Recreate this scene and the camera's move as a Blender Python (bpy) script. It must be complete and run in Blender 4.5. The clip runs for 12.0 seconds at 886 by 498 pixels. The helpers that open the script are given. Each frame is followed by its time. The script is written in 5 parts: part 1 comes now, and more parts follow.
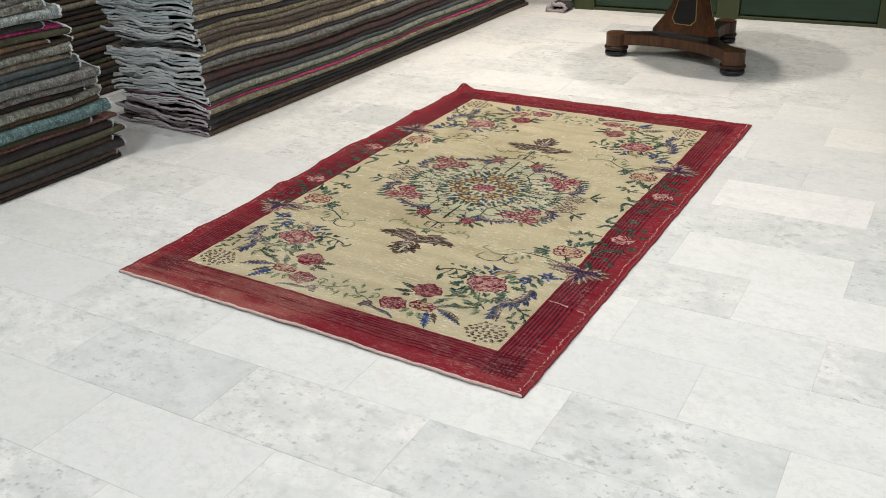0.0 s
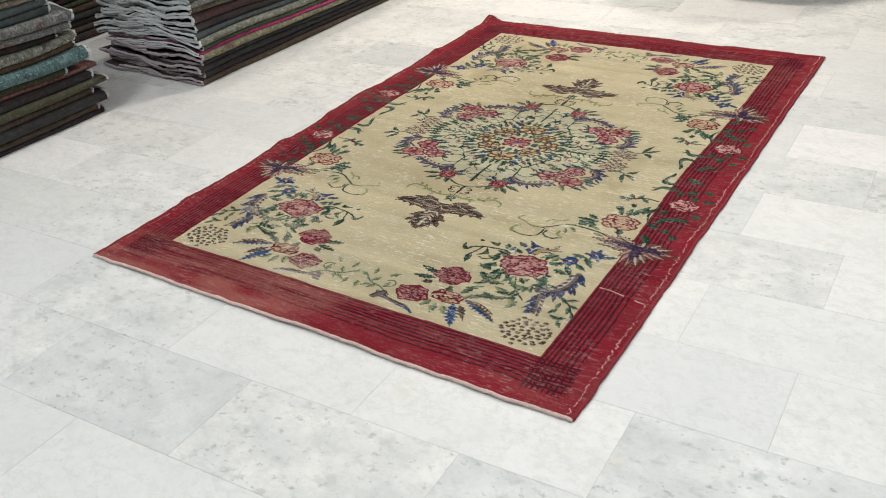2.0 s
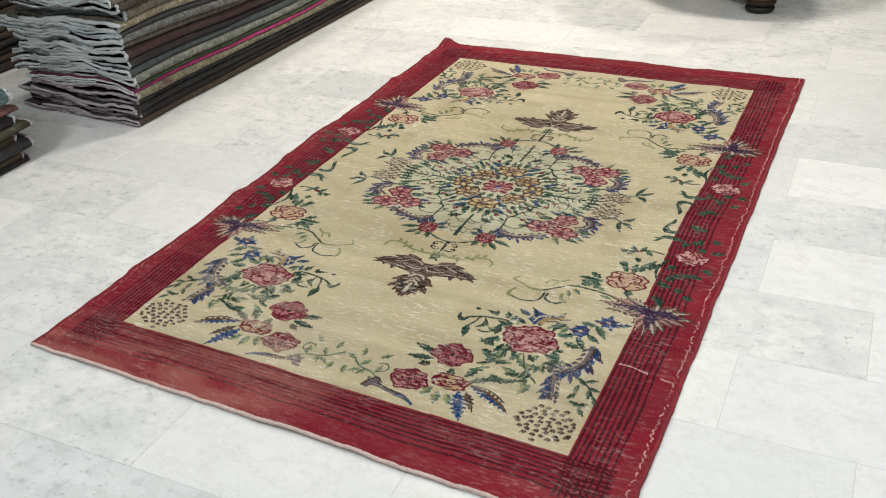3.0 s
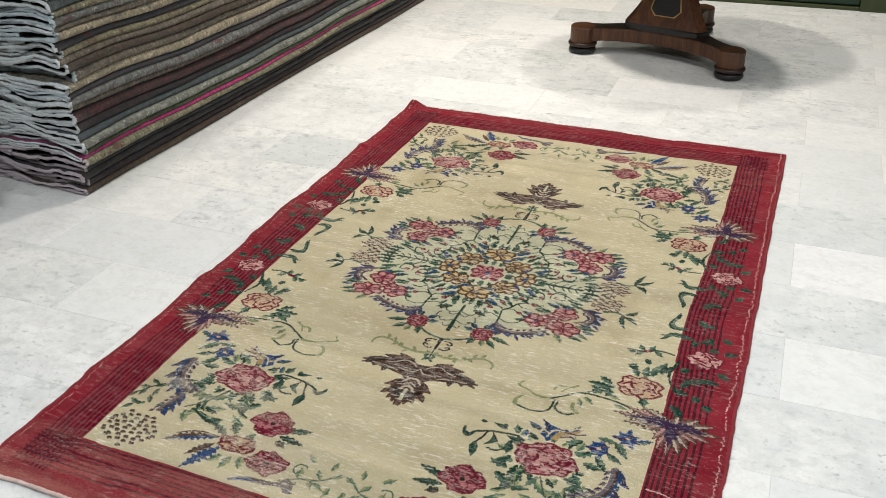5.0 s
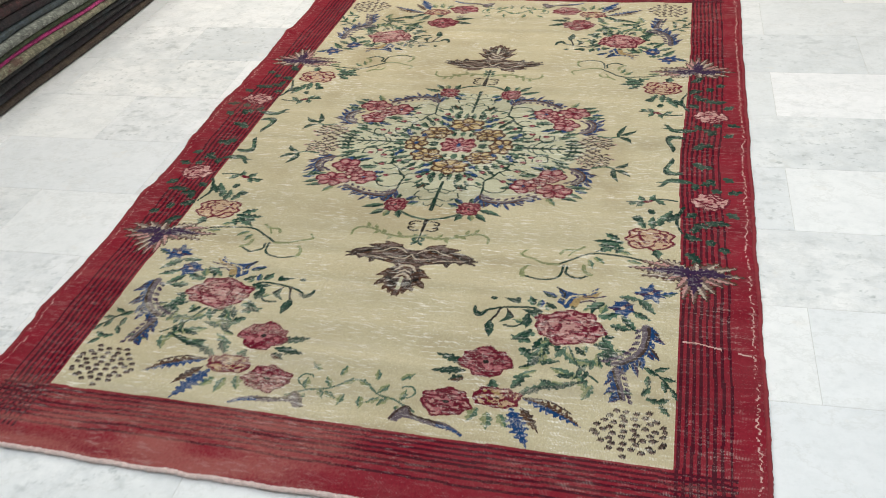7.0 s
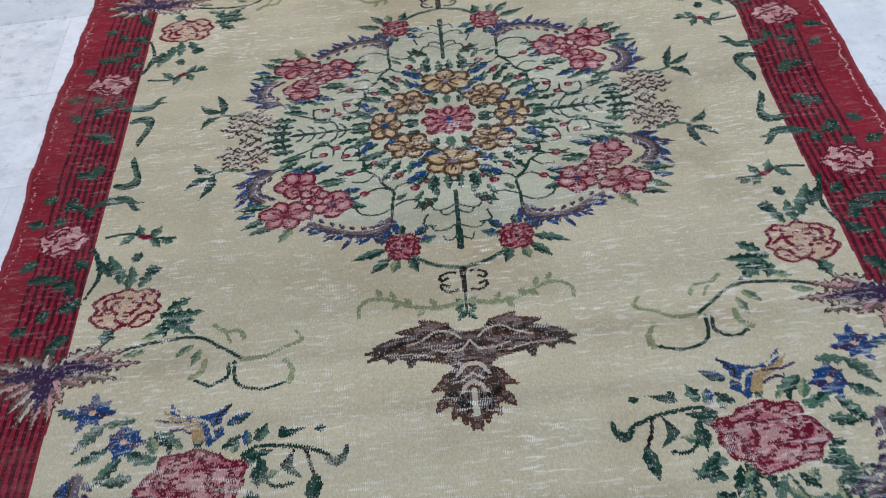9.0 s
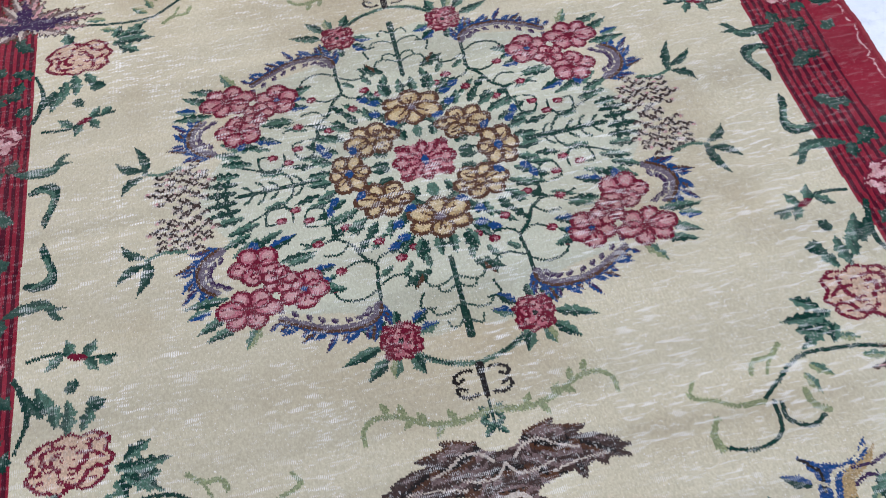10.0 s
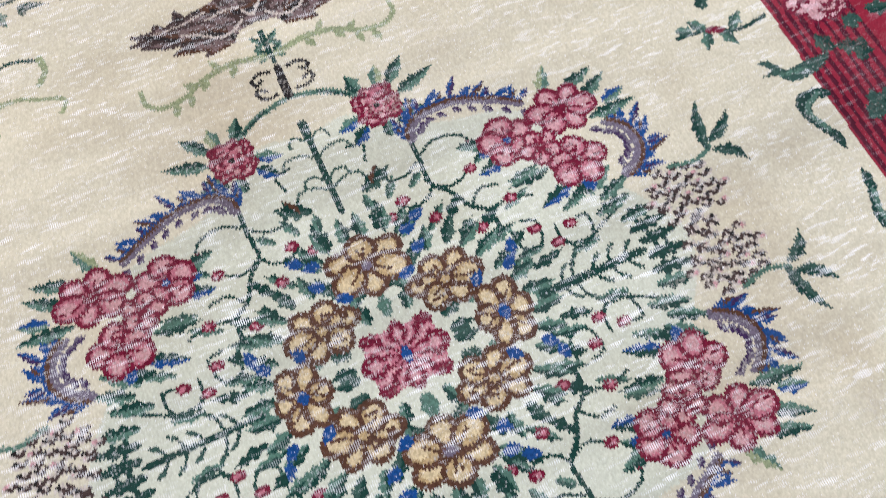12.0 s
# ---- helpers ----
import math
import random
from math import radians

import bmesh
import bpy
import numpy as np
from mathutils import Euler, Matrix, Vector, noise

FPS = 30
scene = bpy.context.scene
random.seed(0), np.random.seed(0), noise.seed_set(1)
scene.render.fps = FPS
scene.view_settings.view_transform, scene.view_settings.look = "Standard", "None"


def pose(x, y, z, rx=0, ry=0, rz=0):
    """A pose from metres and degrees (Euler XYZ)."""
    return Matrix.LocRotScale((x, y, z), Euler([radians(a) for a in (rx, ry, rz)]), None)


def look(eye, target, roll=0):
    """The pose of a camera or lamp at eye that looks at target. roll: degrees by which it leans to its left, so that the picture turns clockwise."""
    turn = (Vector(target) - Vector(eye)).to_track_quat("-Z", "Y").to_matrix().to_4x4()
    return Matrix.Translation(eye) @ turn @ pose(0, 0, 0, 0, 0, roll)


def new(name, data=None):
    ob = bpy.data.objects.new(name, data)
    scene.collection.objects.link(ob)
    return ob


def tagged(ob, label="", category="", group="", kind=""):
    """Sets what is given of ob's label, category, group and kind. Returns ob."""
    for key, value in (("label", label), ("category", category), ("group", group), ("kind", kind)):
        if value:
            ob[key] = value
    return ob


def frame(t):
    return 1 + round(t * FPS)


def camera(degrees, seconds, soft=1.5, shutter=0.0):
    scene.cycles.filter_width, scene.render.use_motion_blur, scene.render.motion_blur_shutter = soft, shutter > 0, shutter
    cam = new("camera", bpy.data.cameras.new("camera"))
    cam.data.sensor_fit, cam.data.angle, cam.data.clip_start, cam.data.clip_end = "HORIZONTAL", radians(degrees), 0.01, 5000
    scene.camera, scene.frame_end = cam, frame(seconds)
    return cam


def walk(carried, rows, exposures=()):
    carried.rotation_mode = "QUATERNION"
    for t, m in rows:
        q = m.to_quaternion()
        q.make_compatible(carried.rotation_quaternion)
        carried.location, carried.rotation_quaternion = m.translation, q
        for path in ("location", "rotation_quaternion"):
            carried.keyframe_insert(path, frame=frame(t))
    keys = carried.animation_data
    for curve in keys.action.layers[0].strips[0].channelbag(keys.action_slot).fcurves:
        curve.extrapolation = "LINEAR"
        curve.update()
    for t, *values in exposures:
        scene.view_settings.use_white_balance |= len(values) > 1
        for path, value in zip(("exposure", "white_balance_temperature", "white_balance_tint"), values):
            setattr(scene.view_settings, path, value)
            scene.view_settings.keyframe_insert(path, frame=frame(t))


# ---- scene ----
cam = camera(50.9, 12.0, soft=0.55, shutter=0.2)
PATH = [
    (0, (1.857, -3.273, 1.551), (0.895, -1.755, 0.675), -1.9),
    (0.5, (1.818, -3.283, 1.527), (0.883, -1.749, 0.649), -1.0),
    (1, (1.777, -3.238, 1.5), (0.827, -1.748, 0.564), -2.0),
    (1.5, (1.676, -2.958, 1.472), (0.692, -1.527, 0.479), -3.5),
    (2, (1.566, -2.805, 1.448), (0.588, -1.385, 0.434), -4.1),
    (2.5, (1.338, -2.673, 1.445), (0.452, -1.213, 0.405), -3.9),
    (3, (1.214, -2.586, 1.48), (0.379, -1.087, 0.451), -3.6),
    (3.5, (1.103, -2.474, 1.515), (0.268, -0.949, 0.525), -3.3),
    (3.7, (1.06, -2.418, 1.521), (0.257, -0.877, 0.532), -2.9),
    (5.3, (0.882, -2.42, 1.539), (0.194, -0.816, 0.563), -0.4),
    (5.5, (0.876, -2.423, 1.538), (0.192, -0.827, 0.545), -0.7),
    (6, (0.84, -2.451, 1.537), (0.199, -0.852, 0.521), -1.3),
    (6.5, (0.772, -2.466, 1.501), (0.179, -0.881, 0.435), -3.7),
    (7, (0.662, -2.327, 1.362), (0.172, -0.775, 0.2), -5.2),
    (7.2, (0.606, -2.192, 1.323), (0.168, -0.624, 0.161), -5.3),
    (8.8, (0.09, -1.585, 1.253), (-0.033, -0.179, -0.164), -7.4),
    (9, (0.06, -1.452, 1.216), (-0.035, -0.106, -0.26), -7.8),
    (9.5, (0.023, -1.22, 1.202), (-0.001, 0.01, -0.375), -7.8),
    (10, (-0.073, -1.026, 1.2), (0.028, 0.122, -0.434), -6.6),
    (10.5, (-0.144, -0.864, 1.196), (0.033, 0.189, -0.495), -5.8),
    (11, (-0.136, -0.692, 1.128), (0.013, 0.203, -0.655), -7.5),
    (11.5, (-0.074, -0.483, 1.018), (0.097, 0.254, -0.834), -7.5),
    (12, (-0.06, -0.344, 1.047), (0.212, 0.446, -0.77), -4.1),
]
walk(cam, [(t, look(eye, target, roll)) for t, eye, target, roll in PATH],
     exposures=[(0, -0.19, 6860, 11.5), (2.5, -0.19, 6800, 11), (3.7, -0.12, 6740, 9.5), (5.5, -0.14, 6610, 10.5), (7.2, -0.12, 6500, 9.5), (8.8, -0.32, 5740, 16), (9.0, -0.43, 5490, 15.5), (9.5, -0.06, 5390, 20), (11.0, -0.02, 5380, 19.5), (11.5, 0.16, 5420, 19.5), (12, 0.31, 5470, 21)])

# ---------------------------------------------------------------- light
world = bpy.data.worlds.new("world")
world.use_nodes = True
world.node_tree.nodes["Background"].inputs["Color"].default_value = (0.8, 0.9, 1.0, 1)
world.node_tree.nodes["Background"].inputs["Strength"].default_value = 0.1
scene.world = world


def ceiling_lamp(x, y, watts, colour, size=0.3):
    """A round ceiling lamp that shines down."""
    data = bpy.data.lights.new("ceiling_lamp", "AREA")
    data.shape, data.size, data.energy, data.color, data.spread = "DISK", size, watts, colour, radians(140)
    ob = new("ceiling_lamp", data)
    ob.matrix_world = pose(x, y, 3.15)
    return ob


COOL, WARM = (0.90, 0.96, 1.0), (1.0, 0.945, 0.865)
for lx, ly, lw, lc in ((-0.74, 2.0, 44, WARM), (0.22, 3.42, 30, WARM), (-1.95, 1.3, 20, WARM), (0.9, -0.1, 15, COOL), (1.8, 0.9, 8, WARM), (-0.9, 4.9, 8, WARM),
                       (2.6, -0.8, 28, COOL), (-1.4, -2.2, 33, COOL), (0.9, -2.6, 19, COOL), (2.6, -3.6, 21, COOL)):
    ceiling_lamp(lx, ly, lw, lc)


# ---------------------------------------------------------------- materials
def material(name, rough=0.8):
    m = bpy.data.materials.new(name)
    m.use_nodes = True
    tree = m.node_tree
    return m, tree, tree.nodes["Principled BSDF"], lambda kind: tree.nodes.new(kind)


def link(tree, a, b):
    tree.links.new(a, b)


def noise_node(tree, coord, scale, detail=4, rough=0.6, stretch=(1, 1, 1)):
    n = tree.nodes.new("ShaderNodeTexNoise")
    n.inputs["Scale"].default_value, n.inputs["Detail"].default_value, n.inputs["Roughness"].default_value = scale, detail, rough
    mp = tree.nodes.new("ShaderNodeMapping")
    mp.inputs["Scale"].default_value = stretch
    tree.links.new(coord, mp.inputs["Vector"])
    tree.links.new(mp.outputs["Vector"], n.inputs["Vector"])
    return n.outputs["Fac"]


def ramp(tree, fac, stops):
    r = tree.nodes.new("ShaderNodeValToRGB")
    el = r.color_ramp.elements
    while len(el) < len(stops):
        el.new(0.5)
    for e, (p, c) in zip(el, stops):
        e.position = p
        e.color = (*c, 1) if isinstance(c, tuple) else (c, c, c, 1)
    tree.links.new(fac, r.inputs["Fac"])
    return r.outputs["Color"]


def mix(tree, fac, a, b, mode="MIX"):
    n = tree.nodes.new("ShaderNodeMix")
    n.data_type, n.blend_type = "RGBA", mode
    for socket, value in ((n.inputs[0], fac), (n.inputs[6], a), (n.inputs[7], b)):
        if isinstance(value, (int, float)):
            socket.default_value = value
        elif isinstance(value, tuple):
            socket.default_value = (*value, 1)
        else:
            tree.links.new(value, socket)
    return n.outputs[2]


def maths(tree, op, a, b=0.0):
    n = tree.nodes.new("ShaderNodeMath")
    n.operation = op
    for socket, value in zip(n.inputs, (a, b)):
        if isinstance(value, (int, float)):
            socket.default_value = value
        else:
            tree.links.new(value, socket)
    return n.outputs[0]


def bump(tree, bsdf, height, strength, distance=0.002):
    b = tree.nodes.new("ShaderNodeBump")
    b.inputs["Strength"].default_value, b.inputs["Distance"].default_value = strength, distance
    tree.links.new(height, b.inputs["Height"])
    tree.links.new(b.outputs["Normal"], bsdf.inputs["Normal"])


def coords(tree, which="Object"):
    return tree.nodes.new("ShaderNodeTexCoord").outputs[which]


def make_marble():
    """Polished white marble with grey clouds and flecks; each slab its own piece of stone."""
    m, tree, bsdf, node = material("white_marble")
    geometry = node("ShaderNodeNewGeometry")
    geo = geometry.outputs["Position"]
    rnd = maths(tree, "FRACT", maths(tree, "ADD", node("ShaderNodeObjectInfo").outputs["Random"], geometry.outputs["Random Per Island"]))
    shift = node("ShaderNodeVectorMath")
    shift.operation = "MULTIPLY_ADD"
    comb = node("ShaderNodeCombineXYZ")
    link(tree, maths(tree, "MULTIPLY", rnd, 37.0), comb.inputs[0])
    link(tree, maths(tree, "MULTIPLY", rnd, 91.0), comb.inputs[2])
    shift.inputs[1].default_value = (1, 1, 1)
    link(tree, geo, shift.inputs[0])
    link(tree, comb.outputs[0], shift.inputs[2])
    p = shift.outputs[0]
    tone = ramp(tree, rnd, [(0.0, (0.73, 0.74, 0.735)), (0.2, (0.83, 0.83, 0.82)), (0.4, (0.715, 0.73, 0.735)), (0.55, (0.865, 0.855, 0.85)), (0.78, (0.79, 0.795, 0.785)), (1.0, (0.86, 0.845, 0.822))])
    # how grey and speckled the slab is
    dense = ramp(tree, maths(tree, "FRACT", maths(tree, "MULTIPLY", rnd, 7.31)), [(0.0, 0.10), (0.35, 0.35), (0.65, 0.8), (1.0, 1.0)])
    cloud = noise_node(tree, p, 4.2, 6, 0.65, (1, 1.3, 1))
    base = mix(tree, maths(tree, "MULTIPLY", ramp(tree, cloud, [(0.38, 0.0), (0.68, 0.9)]), dense), tone, (0.60, 0.62, 0.625))
    mottle = noise_node(tree, p, 11, 6, 0.68, (1, 1.15, 1))
    base = mix(tree, maths(tree, "MULTIPLY", ramp(tree, mottle, [(0.46, 0.0), (0.68, 0.55)]), dense), base, (0.52, 0.545, 0.55))
    grain = noise_node(tree, p, 42, 5, 0.75)
    base = mix(tree, ramp(tree, grain, [(0.45, 0.0), (0.75, 0.26)]), base, (0.52, 0.54, 0.535))
    # flecks that gather in some slabs
    fleck = noise_node(tree, p, 18, 5, 0.58, (1, 1.3, 1))
    where = noise_node(tree, p, 2.6, 3, 0.6)
    spots = maths(tree, "MULTIPLY", ramp(tree, fleck, [(0.54, 0.0), (0.68, 0.75)]), maths(tree, "MULTIPLY", dense, ramp(tree, where, [(0.36, 0.12), (0.58, 1.0)])))
    base = mix(tree, spots, base, (0.40, 0.425, 0.42))
    pepper = noise_node(tree, p, 46, 3, 0.6, (1, 1.15, 1))
    sown = noise_node(tree, p, 4.0, 3, 0.6)
    dots = maths(tree, "MULTIPLY", ramp(tree, pepper, [(0.59, 0.0), (0.70, 0.75)]), maths(tree, "MULTIPLY", dense, ramp(tree, sown, [(0.36, 0.12), (0.58, 1.0)])))
    base = mix(tree, dots, base, (0.30, 0.33, 0.32))
    warm = noise_node(tree, p, 9, 4, 0.7)
    base = mix(tree, ramp(tree, warm, [(0.62, 0.0), (0.76, 0.35)]), base, (0.66, 0.60, 0.50))
    vein = noise_node(tree, p, 5.0, 8, 0.7, (1.0, 1.5, 1))
    line = ramp(tree, maths(tree, "ABSOLUTE", maths(tree, "SUBTRACT", vein, 0.5)), [(0.0, 0.3), (0.02, 0.0)])
    base = mix(tree, line, base, (0.55, 0.55, 0.52))
    link(tree, base, bsdf.inputs["Base Color"])
    link(tree, ramp(tree, noise_node(tree, geo, 7, 4), [(0.3, 0.42), (0.7, 0.58)]), bsdf.inputs["Roughness"])
    bsdf.inputs["Specular IOR Level"].default_value = 0.3
    bump(tree, bsdf, grain, 0.04)
    return m


def make_plain(name, colour, rough=0.8, spread=0.15, scale=20, metal=0.0, relief=0.1, stretch=(1, 1, 1), coat=0.0):
    m, tree, bsdf, node = material(name)
    c = coords(tree)
    n = noise_node(tree, c, scale, 5, 0.6, stretch)
    big = noise_node(tree, c, scale / 9, 3, 0.5, stretch)
    dark = tuple(v * (1 - spread) for v in colour)
    light = tuple(min(1, v * (1 + spread)) for v in colour)
    base = mix(tree, n, dark, light)
    base = mix(tree, ramp(tree, big, [(0.35, 0.0), (0.65, 0.5)]), base, tuple(v * (1 - spread * 1.3) for v in colour))
    link(tree, base, bsdf.inputs["Base Color"])
    bsdf.inputs["Roughness"].default_value, bsdf.inputs["Metallic"].default_value = rough, metal
    bsdf.inputs["Coat Weight"].default_value = coat
    bsdf.inputs["Coat Roughness"].default_value = 0.15
    bump(tree, bsdf, n, relief)
    return m


def make_knots(name, wear=1.0):
    """Hand-knotted wool: the colour of each knot, threads across it and pale worn warps."""
    m, tree, bsdf, node = material(name)
    c = coords(tree)
    col = node("ShaderNodeAttribute")
    col.attribute_name = "knot_colour"
    threads = noise_node(tree, c, 330, 2, 0.5, (1.0, 0.45, 1))
    base = mix(tree, ramp(tree, threads, [(0.3, 0.0), (0.7, 0.3)]), col.outputs["Color"], mix(tree, 1.0, col.outputs["Color"], (0.45, 0.45, 0.45), "MULTIPLY"))
    fuzz = noise_node(tree, c, 9, 5, 0.6)
    base = mix(tree, ramp(tree, fuzz, [(0.4, 0.0), (0.8, 0.22)]), base, mix(tree, 0.2, base, (0.42, 0.38, 0.33)))
    # bare warps: short pale dashes along the warp, in streaks across it
    wave = node("ShaderNodeTexWave")
    wave.bands_direction = "X"
    wave.inputs["Scale"].default_value, wave.inputs["Distortion"].default_value, wave.inputs["Detail Scale"].default_value = 120.8, 1.6, 2.0
    link(tree, c, wave.inputs["Vector"])
    streak = noise_node(tree, c, 130, 3, 0.65, (0.22, 1.0, 1))
    bald = noise_node(tree, c, 5.0, 4, 0.7)
    bare = maths(tree, "MULTIPLY", ramp(tree, wave.outputs["Fac"], [(0.35, 0.0), (0.6, 1.0)]), ramp(tree, streak, [(0.545, 0.0), (0.625, 1.0)]))
    bare = maths(tree, "MULTIPLY", bare, ramp(tree, bald, [(0.40, 0.10 * wear), (0.66, 0.95 * wear)]))
    speck = noise_node(tree, c, 420, 1, 0.5, (1, 0.6, 1))
    bare = maths(tree, "MAXIMUM", bare, ramp(tree, speck, [(0.70, 0.0), (0.75, 0.55 * wear)]))
    scratch = noise_node(tree, c, 34, 5, 0.75, (0.35, 1.0, 1))
    line = ramp(tree, maths(tree, "ABSOLUTE", maths(tree, "SUBTRACT", scratch, 0.62)), [(0.0, 0.65 * wear), (0.007, 0.0)])
    line = maths(tree, "MULTIPLY", line, ramp(tree, bald, [(0.42, 0.2), (0.60, 1.0)]))
    base = mix(tree, line, base, (0.80, 0.76, 0.68))
    base = mix(tree, bare, base, (0.82, 0.79, 0.72))
    link(tree, base, bsdf.inputs["Base Color"])
    bsdf.inputs["Roughness"].default_value = 1.0
    bsdf.inputs["Specular IOR Level"].default_value = 0.12
    bump(tree, bsdf, maths(tree, "ADD", threads, streak), 0.35, 0.0015)
    return m


def make_pile(name, colour, second, accent):
    """Wool pile of a folded rug seen on its fold: ribs across the fold and patches of the pattern."""
    m, tree, bsdf, node = material(name)
    c = coords(tree)
    patt = noise_node(tree, c, 21, 5, 0.75, (1, 1, 1.6))
    fine = noise_node(tree, c, 55, 5, 0.85, (0.6, 1.3, 0.8))
    ribs = noise_node(tree, c, 190, 2, 0.5, (0.1, 1.0, 0.1))
    base = mix(tree, ramp(tree, patt, [(0.42, 0.0), (0.58, 1.0)]), colour, second)
    base = mix(tree, ramp(tree, fine, [(0.46, 0.0), (0.56, 0.9)]), base, tuple(v * 0.42 for v in second))
    base = mix(tree, ramp(tree, ribs, [(0.40, 0.6), (0.58, 0.0)]), base, tuple(v * 0.50 for v in second))
    spots = noise_node(tree, c, 15, 4, 0.75, (1, 0.8, 1.8))
    base = mix(tree, ramp(tree, spots, [(0.55, 0.0), (0.63, 0.75)]), base, accent)
    lint = noise_node(tree, c, 95, 3, 0.7, (1, 0.7, 1))
    base = mix(tree, ramp(tree, lint, [(0.58, 0.0), (0.68, 0.6)]), base, tuple(min(1, v * 2.0 + 0.016) for v in colour))
    link(tree, base, bsdf.inputs["Base Color"])
    bsdf.inputs["Roughness"].default_value = 0.95
    bsdf.inputs["Sheen Weight"].default_value = 0.05
    bump(tree, bsdf, maths(tree, "ADD", ribs, fine), 0.6, 0.004)
    return m


def make_fuzz(name, colour):
    """Wool overcasting along a rug's end: pale, lumpy, dirty."""
    m, tree, bsdf, node = material(name)
    c = coords(tree)
    lump = noise_node(tree, c, 110, 3, 0.7)
    dirt = noise_node(tree, c, 13, 4, 0.6)
    base = mix(tree, ramp(tree, lump, [(0.3, 0.0), (0.7, 1.0)]), tuple(v * 0.72 for v in colour), colour)
    base = mix(tree, ramp(tree, dirt, [(0.4, 0.0), (0.7, 0.3)]), base, tuple(v * 0.5 for v in colour))
    link(tree, base, bsdf.inputs["Base Color"])
    bsdf.inputs["Roughness"].default_value = 1.0
    bsdf.inputs["Sheen Weight"].default_value = 0.3
    bump(tree, bsdf, lump, 1.0, 0.006)
    return m


def make_walnut(name, light, dark, band):
    m, tree, bsdf, node = material(name)
    c = coords(tree)
    grain = noise_node(tree, c, 30, 6, 0.7, band)
    fig = noise_node(tree, c, 7, 3, 0.5, band)
    base = mix(tree, ramp(tree, grain, [(0.3, 0.0), (0.7, 1.0)]), dark, light)
    base = mix(tree, ramp(tree, fig, [(0.4, 0.0), (0.65, 0.6)]), base, dark)
    link(tree, base, bsdf.inputs["Base Color"])
    bsdf.inputs["Roughness"].default_value = 0.42
    bsdf.inputs["Specular IOR Level"].default_value = 0.35
    bsdf.inputs["Coat Weight"].default_value, bsdf.inputs["Coat Roughness"].default_value = 0.15, 0.2
    bump(tree, bsdf, grain, 0.06)
    return m


MARBLE = make_marble()
GROUT = make_plain("grout", (0.62, 0.605, 0.57), 0.9, 0.25)
KNOTS = make_knots("knotted_wool")
BORDER_KNOTS = make_knots("knotted_border_wool", 0.24)
BINDING = make_fuzz("pale_pink_binding", (0.78, 0.60, 0.55))
CORD = make_plain("red_wool_cord", (0.24, 0.022, 0.03), 0.95, 0.35, 160, relief=0.6)
BACKING = make_plain("rug_backing", (0.42, 0.33, 0.27), 0.95)
WALNUT = make_walnut("walnut_veneer", (0.155, 0.056, 0.017), (0.036, 0.012, 0.005), (3, 3, 0.25))
WALNUT_TOP = make_walnut("dark_walnut", (0.045, 0.017, 0.009), (0.018, 0.008, 0.005), (1, 4, 1))
EBONY = make_plain("ebonised_wood", (0.010, 0.009, 0.009), 0.5, 0.3, 30, coat=0.1)
GOLD = make_plain("brass_stringing", (0.55, 0.36, 0.12), 0.4, 0.2, 60, metal=0.6)
GREEN = make_plain("dark_green_painted_wood", (0.015, 0.044, 0.024), 0.5, 0.45, 14, relief=0.3, stretch=(0.25, 1, 3))
GREEN_LIGHT = make_plain("worn_green_painted_wood", (0.050, 0.066, 0.023), 0.55, 0.35, 18, relief=0.3, stretch=(2, 1, 0.3))
PLASTER = make_plain("white_plaster", (0.45, 0.44, 0.42), 0.9, 0.04, 6)
CEILING = make_plain("white_ceiling_paint", (0.8, 0.8, 0.79), 0.9, 0.03, 5)


# ---------------------------------------------------------------- building helpers
def mesh_object(name, verts, faces, mat, parent=None, smooth=False, label=""):
    me = bpy.data.meshes.new(name)
    me.from_pydata(verts, [], faces)
    me.materials.append(mat)
    if smooth:
        me.shade_smooth()
    ob = new(name, me)
    if parent:
        ob.parent = parent
    return tagged(ob, label) if label else ob


def part(name, bm, mat, parent=None, label="", smooth=False):
    me = bpy.data.meshes.new(name)
    bmesh.ops.recalc_face_normals(bm, faces=bm.faces[:])
    bm.to_mesh(me)
    bm.free()
    me.materials.append(mat)
    if smooth:
        me.shade_smooth()
    ob = new(name, me)
    if parent:
        ob.parent = parent
    return tagged(ob, label) if label else ob


def box(x0, y0, z0, x1, y1, z1, bevel=0.0, segments=2):
    bm = bmesh.new()
    bmesh.ops.create_cube(bm, size=1, matrix=Matrix.Translation(((x0 + x1) / 2, (y0 + y1) / 2, (z0 + z1) / 2)) @ Matrix.Diagonal((x1 - x0, y1 - y0, z1 - z0, 1)))
    if bevel:
        bmesh.ops.bevel(bm, geom=bm.edges[:], offset=bevel, segments=segments, profile=0.5, affect="EDGES")
    return bm


def lathe(profile, sides=28):
    """A turned solid from (radius, height) pairs, bottom to top."""
    bm = bmesh.new()
    rings = [[bm.verts.new((r * math.cos(2 * math.pi * k / sides), r * math.sin(2 * math.pi * k / sides), z)) for k in range(sides)] for r, z in profile]
    for a, b in zip(rings, rings[1:]):
        for k in range(sides):
            bm.faces.new((a[k], a[(k + 1) % sides], b[(k + 1) % sides], b[k]))
    bm.faces.new(rings[0][::-1])
    bm.faces.new(rings[-1])
    return bm


